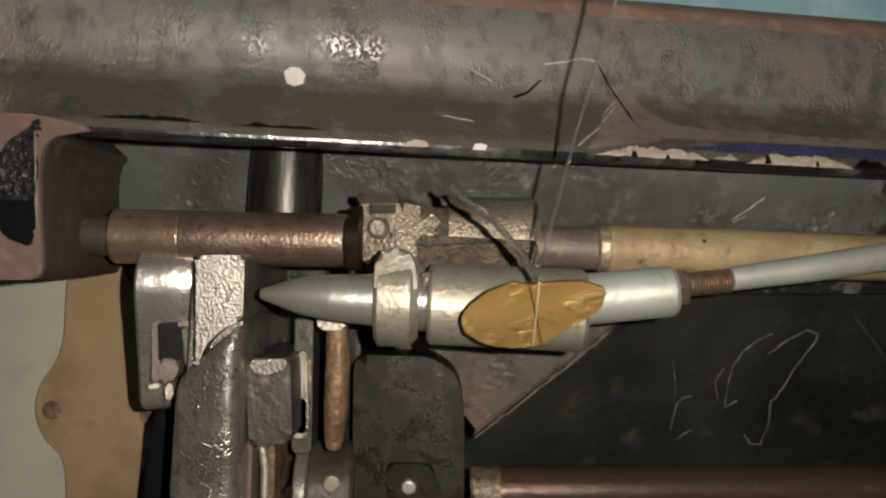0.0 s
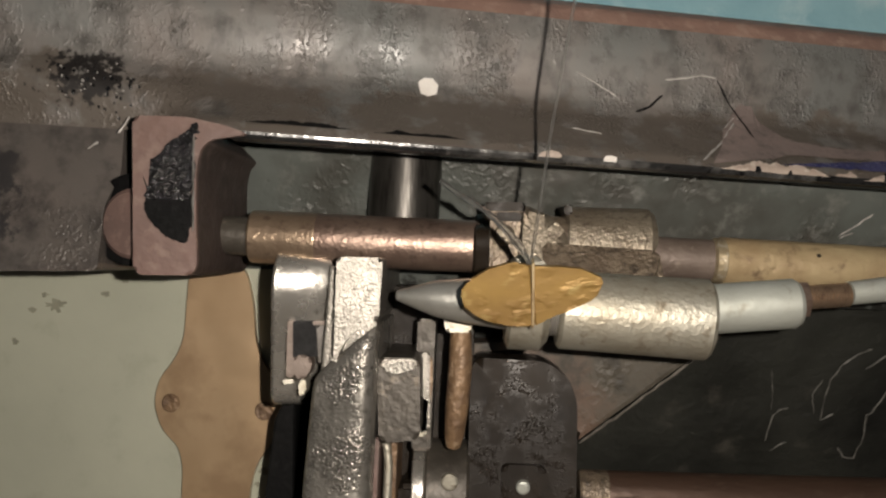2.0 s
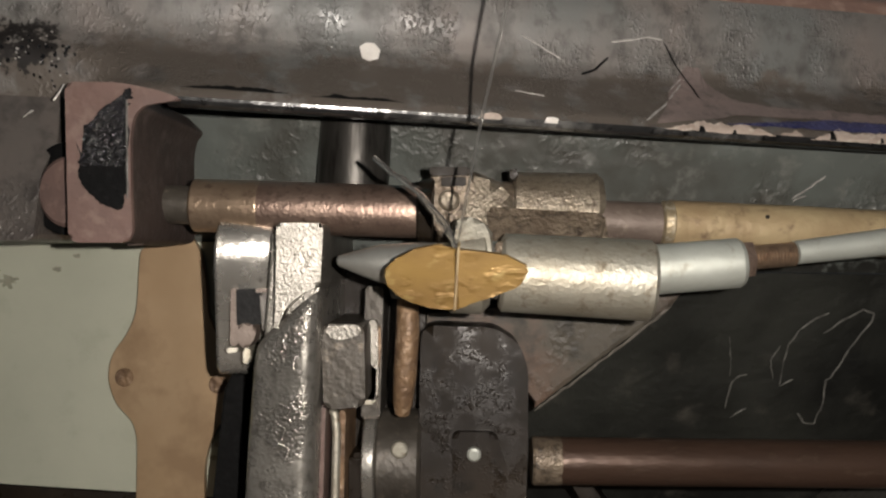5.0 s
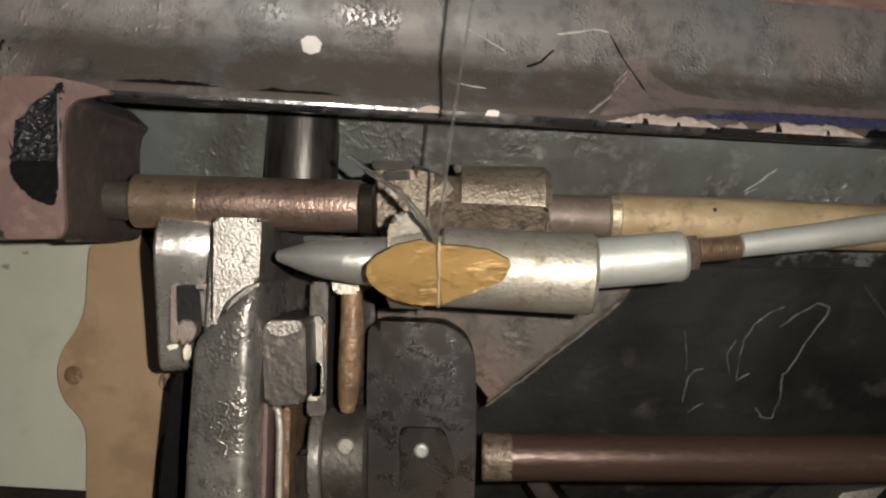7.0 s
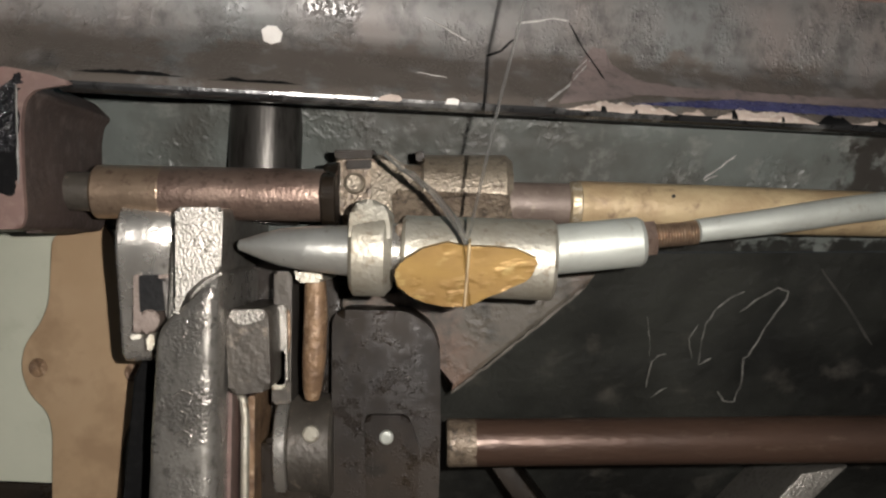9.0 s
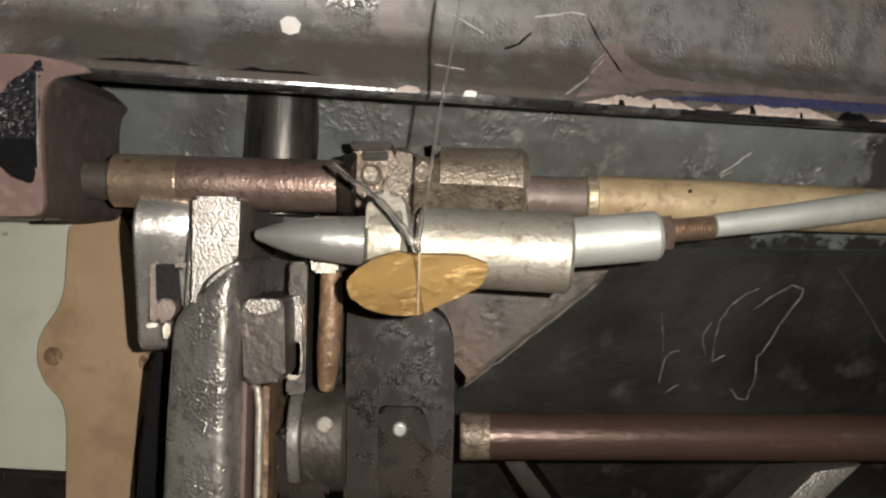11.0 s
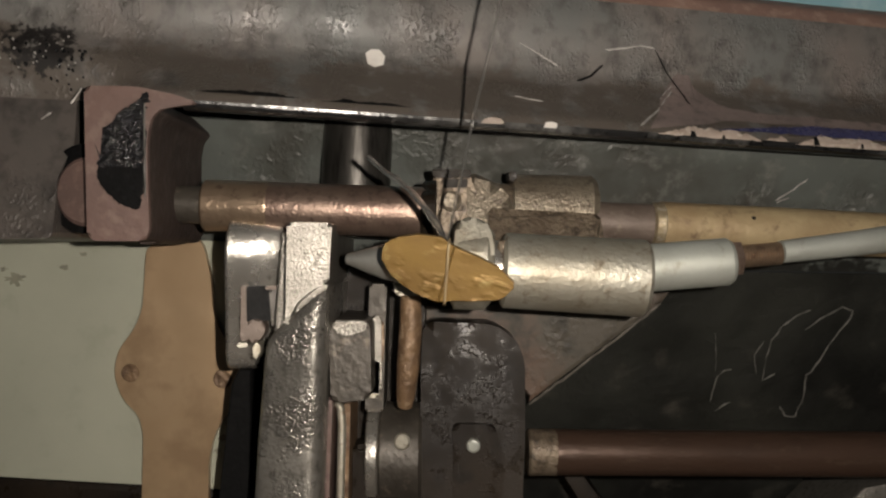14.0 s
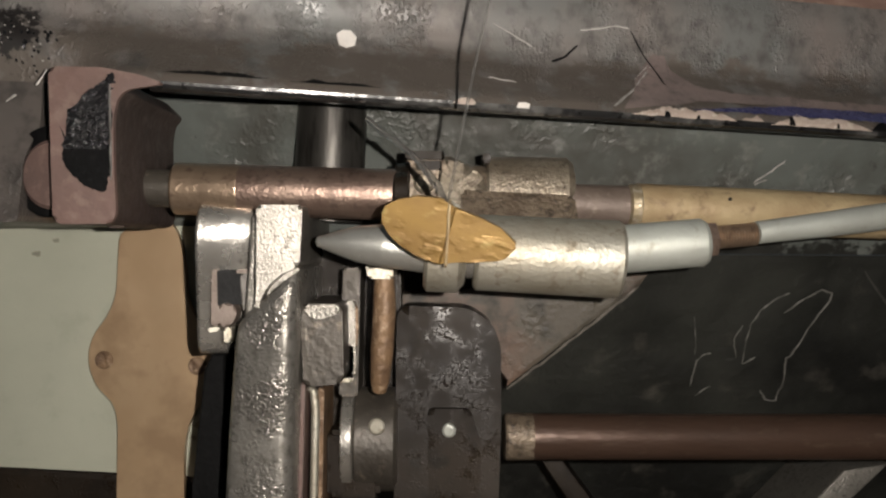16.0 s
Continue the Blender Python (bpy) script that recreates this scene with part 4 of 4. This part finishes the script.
for (a, b), (c, d) in zip(list(zip(low, low[1:])), list(zip(high, high[1:]))):
    for k in range(8):
        f = k / 8
        x0, h0, x1, h1 = a[0] + (b[0] - a[0]) * f, a[1] + (b[1] - a[1]) * f, c[0] + (d[0] - c[0]) * f, c[1] + (d[1] - c[1]) * f
        h1 += 0.0007 * noise.noise(Vector((x1 * 600, 3, 0))) + 0.0004 * noise.noise(Vector((x1 * 1700, 5, 0)))
        grid.append([bm.verts.new(on_rail(x0 + (x1 - x0) * j / 5, max(0.0003, h0 + (h1 - h0) * j / 5), 0.0004)) for j in range(6)])
for a, b in zip(grid, grid[1:]):
    for j in range(5):
        bm.faces.new((a[j], a[j + 1], b[j + 1], b[j]))
part("bare_patch", bm, BARE, bed, "pinkish bare patch running out into a band")
edge_band("paint_band", -0.058, -0.040, 0.0022, 0.0030, BLACK, "black paint left along the edge", 0.9)
edge_band("paint_band", -0.036, -0.020, 0.0020, 0.0026, BLACK, "black paint left along the edge", 0.9)
for x0, x1, top in ((0.0340, 0.0354, 0.0009), (0.0405, 0.0414, 0.0012), (0.0598, 0.0612, 0.0019), (0.0700, 0.0708, 0.0008), (0.0775, 0.0850, 0.0016), (0.0900, 0.0930, 0.0012), (0.0990, 0.1060, 0.0014)):
    edge_band("tar_spot", x0, x1, 0.0, top, BLACK, "black spot on the edge", 0.8, 16, 0.0006)

# ---- scribbles and smears scratched into the lower panel ----
def panel_streak(pts, width, material, label):
    p = [Vector(q) for q in pts]
    return part("scribble", ribbon(fine(p, 5, 0.0003), width, 0.0009), material, bed, label)


panel_streak([(0.05613, 0.23065, 0.10406), (0.05906, 0.2296, 0.1062), (0.05971, 0.22945, 0.10651)], 0.0004, DIMSCRATCH, "scratched mark")
panel_streak([(0.05444, 0.2294, 0.10663), (0.05518, 0.22611, 0.11333), (0.05663, 0.22539, 0.11479), (0.0586, 0.2251, 0.11539)], 0.0005, DIMSCRATCH, "scratched mark")
panel_streak([(0.05473, 0.2254, 0.11478), (0.05392, 0.22258, 0.12054), (0.05303, 0.22051, 0.12476)], 0.0003, DIMSCRATCH, "scratched mark")
panel_streak([(0.07499, 0.21749, 0.13092), (0.07202, 0.21844, 0.129), (0.06922, 0.21959, 0.12664)], 0.0005, DIMSCRATCH, "scratched mark")
panel_streak([(0.06922, 0.21959, 0.12664), (0.06702, 0.22151, 0.12272), (0.0666, 0.22466, 0.1163), (0.06672, 0.22644, 0.11265), (0.06961, 0.22565, 0.11428)], 0.0005, DIMSCRATCH, "scratched mark")
panel_streak([(0.06528, 0.22151, 0.12272), (0.0635, 0.22325, 0.11916), (0.06488, 0.22573, 0.11411)], 0.0004, DIMSCRATCH, "scratched mark")
panel_streak([(0.07454, 0.22005, 0.1257), (0.07859, 0.21842, 0.12903), (0.08274, 0.21721, 0.1315), (0.08512, 0.2176, 0.1307), (0.08522, 0.21854, 0.12879), (0.08168, 0.22147, 0.1228), (0.07987, 0.22392, 0.11781), (0.07861, 0.22534, 0.11491), (0.07737, 0.2257, 0.11418), (0.07796, 0.22823, 0.10901), (0.07692, 0.23135, 0.10265), (0.07409, 0.2312, 0.10294), (0.07228, 0.22987, 0.10567)], 0.0006, DIMSCRATCH, "scratched looping mark")
panel_streak([(0.06507, 0.2048, 0.15682), (0.06237, 0.20539, 0.15562)], 0.0004, SCRATCH, "pale scratch")
panel_streak([(0.06211, 0.2052, 0.156), (0.0657, 0.20377, 0.15893), (0.06836, 0.20272, 0.16108)], 0.0004, SCRATCH, "pale scratch on the web")
panel_streak([(0.09177, 0.21492, 0.13616), (0.09855, 0.21856, 0.12873), (0.10771, 0.22409, 0.11746)], 0.0008, FAINT, "faint oily streak")

# ---- worn steel bar at the lower edge, ribs behind the shaft ----
strip = thing("steel_strip", "worn bright steel strip lying aslant", "strip")
part("strip_body", prism([(0.08724, 0.08896), (0.09793, 0.09074), (0.08489, 0.07827), (0.07185, 0.07312)], 0.2135, 0.24, 0.0006), HAMMERED, strip)
part("low_rib", prism([(0.01468, 0.09207), (0.0199, 0.09205), (0.03422, 0.07299), (0.02768, 0.07303)], 0.2145, 0.24, 0.0012), GREASE, bed, "oily slanting rib")
# a paler line follows the rib's sloping edge
part("rib_ridge", ribbon(fine([(0.00655, 0.2045, 0.10935), (0.0189, 0.2042, 0.11862), (0.03604, 0.2038, 0.13258)], 10, 0.0004), 0.0007, 0.0003), BEIGEDIM, bed, "pale line on the rib edge")

# ---- smudges on the card ----

def smudge(c, r, seed):
    bm = bmesh.new()
    q = random.Random(seed)
    ring = []
    for k in range(22):
        a = 2 * math.pi * k / 22
        rr = r * (0.5 + 0.9 * q.random())
        ring.append(bm.verts.new((c[0] + 1.3 * rr * math.cos(a), 0.2085, c[1] + 0.8 * rr * math.sin(a))))
    bm.faces.new(ring)
    part("smudge", bm, STAIN, card, "dark oily smudge")


for k, (c, r) in enumerate((((-0.11782, 0.13506), 0.0007), ((-0.11238, 0.13624), 0.0017), ((-0.11505, 0.13849), 0.0006), ((-0.10101, 0.13912), 0.0008), ((-0.12151, 0.12775), 0.0008),
                            ((-0.09669, 0.14206), 0.0006), ((-0.06345, 0.09998), 0.0011), ((-0.06518, 0.09712), 0.0008))):
    smudge(c, r, k)

# ---- brass pendant on a nylon line ----
pendant = thing("brass_pendant", "oval hammered brass tag hanging on clear nylon line", "pendant")
O = [(-0.00417, -0.00482), (-0.0059, -0.00432), (-0.0089, -0.00312), (-0.01133, -0.00097), (-0.01172, 0.00111), (-0.01111, 0.00251), (-0.0096, 0.00379), (-0.00655, 0.00534), (-0.00242, 0.00601), (0.00503, 0.00452), (0.00835, 0.00374), (0.01172, 0.00193), (0.01187, 0.0009), (0.0106, -0.00143), (0.00825, -0.00233), (0.00498, -0.00339), (0.00219, -0.00415)]
tag = thing("tag", "", "")
tag.parent = pendant
for key in ("label", "category"):
    if key in tag:
        del tag[key]


def half(side):
    bm = bmesh.new()
    pts = [p for p in O if p[0] * side > 0.0003]
    pts = sorted(pts, key=lambda p: math.atan2(p[1], p[0] * side))
    top, bot = 0.0052, -0.0052
    ring = [(0.00003 * side, bot)] + pts + [(0.00003 * side, top)]
    ring = [tuple(Vector(a).lerp(Vector(b), k / 3)) for a, b in zip(ring, ring[1:]) for k in range(3)] + [ring[-1]]
    ring = [(x + 0.00012 * noise.noise(Vector((x, z, 0)) * 900), z + 0.00012 * noise.noise(Vector((z, x, 5)) * 900)) for x, z in ring]
    bend = lambda x: 0.06 * abs(x) + 0.0005 * max(0, 1 - abs(x) / 0.0008)
    f = [bm.verts.new((x, -0.0006 + bend(x), z)) for x, z in ring]
    b = [bm.verts.new((x, 0.0006 + bend(x), z)) for x, z in ring]
    bm.faces.new(f)
    bm.faces.new(b[::-1])
    n = len(f)
    for k in range(n):
        bm.faces.new((f[k], b[k], b[(k + 1) % n], f[(k + 1) % n]))
    ed = [e for e in bm.edges if e.verts[0] in f and e.verts[1] in f]
    bmesh.ops.bevel(bm, geom=ed, offset=0.00025, segments=2, affect="EDGES")
    return bm


part("left_face", half(-1), BRASS, tag)
part("right_face", half(1), BRASS, tag)
part("wrapped_line", tube(fine([(0.0006, -0.0002, 0.0060), (0.0005, -0.0020, 0.0053), (0.0001, -0.0008, 0.0), (-0.0003, 0.0004, -0.0050), (-0.0004, 0.0014, -0.0053)], 4), 0.00024, 10), TANBAR, pendant, "brown line wrapped round the tag")
up = [(0, -0.0006, 0.004), (0.0003, -0.0008, 0.006), (0.0018, -0.0045, 0.013), (0.0046, -0.0110, 0.026), (0.0085, -0.0185, 0.042), (0.0150, -0.030, 0.068)]
part("nylon_line", tube(fine(up, 4), 0.00026, 10), NYLON, pendant, "clear nylon line")
part("loose_end", tube(fine([(0, -0.0004, 0.0052), (-0.0014, 0.0, 0.0090), (-0.0055, 0.001, 0.0140), (-0.0105, 0.0015, 0.0178), (-0.0135, 0.002, 0.0205)], 4), 0.00046, 10), NYLON, pendant, "stiff loose end of the line")
part("loose_end", tube(fine([(0.0002, -0.0003, 0.0052), (-0.0020, 0.0006, 0.0088), (-0.0050, 0.0005, 0.0128), (-0.0085, 0.0020, 0.0170), (-0.0112, 0.0022, 0.0180)], 4, 0.0003), 0.0003, 8), NYLON, pendant, "second frayed end of the line")

# ---- torch beside the lens ----
torch = thing("hand_torch", "small lit torch held beside the lens", "torch")
part("torch_body", lathe([(0, 0.0048), (0.0004, 0.0052), (0.0122, 0.0052), (0.0125, 0.0046)], (0, -0.0132, 0), (0, 1, 0), 24), TORCHBODY, torch)
part("torch_lens", lathe([(0, 0.0013), (0.0003, 0.0012)], (0, -0.0002, 0), (0, 1, 0), 20), GLOW, torch, "glowing lens")

PENDANT_ROWS = [
    (0, 0.01468, 0.152, 0.13955, 12, 0.0),
    (0.2, 0.00960, 0.152, 0.14031, -7, -0.5),
    (0.5, 0.01015, 0.152, 0.14034, -8, -1.2),
    (0.7, 0.00548, 0.152, 0.14053, 3, -1.8),
    (1, 0.00151, 0.152, 0.14013, 9, -2.5),
    (1.2, -0.00094, 0.152, 0.14191, 9, -3.0),
    (1.5, -0.00521, 0.152, 0.14196, 7, -4.3),
    (1.7, -0.00508, 0.152, 0.14332, 5, -5.2),
    (2, -0.00816, 0.152, 0.14328, 7, -6.5),
    (2.2, -0.01094, 0.152, 0.14222, -7, -6.2),
    (2.5, -0.01325, 0.152, 0.14145, -30, -5.8),
    (2.7, -0.01426, 0.152, 0.14245, -21, -5.4),
    (3, -0.01391, 0.152, 0.14372, -22, -5.0),
    (3.2, -0.01368, 0.152, 0.14035, -21, -4.0),
    (3.5, -0.01461, 0.152, 0.13661, -13, -2.5),
    (3.7, -0.01282, 0.152, 0.13657, -14, -1.5),
    (4, -0.01113, 0.152, 0.13497, 9, 0.0),
    (4.2, -0.01086, 0.152, 0.13642, 8, -0.2),
    (6.3, -0.00585, 0.152, 0.14052, -2, -2.8),
    (6.5, -0.00042, 0.152, 0.13891, 2, -3.0),
    (6.7, 0.00457, 0.152, 0.13666, 7, -3.4),
    (7, -0.00264, 0.152, 0.13941, 3, -4.0),
    (7.2, -0.00081, 0.152, 0.14099, 4, -3.6),
    (7.5, 0.00581, 0.152, 0.13802, 3, -3.0),
    (7.7, 0.00475, 0.152, 0.13576, 6, -2.6),
    (8, 0.00501, 0.152, 0.13693, 0, -2.0),
    (8.2, 0.00657, 0.152, 0.13791, -1, -1.6),
    (8.5, 0.01205, 0.152, 0.13905, -2, -1.0),
    (8.7, 0.01156, 0.152, 0.13862, 2, -0.6),
    (9, 0.00847, 0.152, 0.13707, 5, 0.0),
    (9.2, 0.01351, 0.152, 0.13760, 4, -0.2),
    (11.3, -0.01142, 0.152, 0.13396, 8, -2.8),
    (11.5, -0.01893, 0.152, 0.13882, -32, -3.0),
    (11.7, -0.02017, 0.152, 0.14057, -25, -4.0),
    (12, -0.01947, 0.152, 0.14010, -23, -5.5),
    (12.2, -0.02735, 0.152, 0.14235, -24, -6.5),
    (12.5, -0.01771, 0.152, 0.13978, -20, -6.8),
    (12.7, -0.02142, 0.152, 0.14165, -20, -6.6),
    (13, -0.02008, 0.152, 0.14111, -16, -4.5),
    (13.2, -0.01441, 0.152, 0.13905, -8, -3.1),
    (13.5, -0.01567, 0.152, 0.13821, -7, -1.0),
    (13.7, -0.01245, 0.152, 0.13865, -8, -1.0),
    (14, -0.01304, 0.152, 0.13998, -16, -1.0),
    (14.2, -0.01272, 0.152, 0.13993, -18, -1.1),
    (14.5, -0.01187, 0.152, 0.14211, -26, -1.2),
    (14.7, -0.01182, 0.152, 0.14080, -29, -1.2),
    (15, -0.00738, 0.152, 0.13690, -14, -1.3),
    (15.5, -0.00926, 0.152, 0.13915, -8, -1.5),
    (16, -0.00783, 0.152, 0.14336, -15, -1.5),
]


def motions():
    walk(pendant, [(t, pose(x, y, z, 0, sway, 0)) for t, x, y, z, tilt, sway in PENDANT_ROWS])
    walk(tag, [(t, pose(0, 0, 0, 0, -sway, 0) @ pose(0, 0, 0, 13, -tilt, 0)) for t, x, y, z, tilt, sway in PENDANT_ROWS])
    walk(torch, [(t, pose(0, 0, EYE, TILT, LEAN, TURN) @ pose(METRES * x, METRES * y, METRES * z, pitch, roll, yaw) @ pose(0.015, 0, 0.004))
                 for t, x, y, z, yaw, pitch, roll in ROWS])


motions()
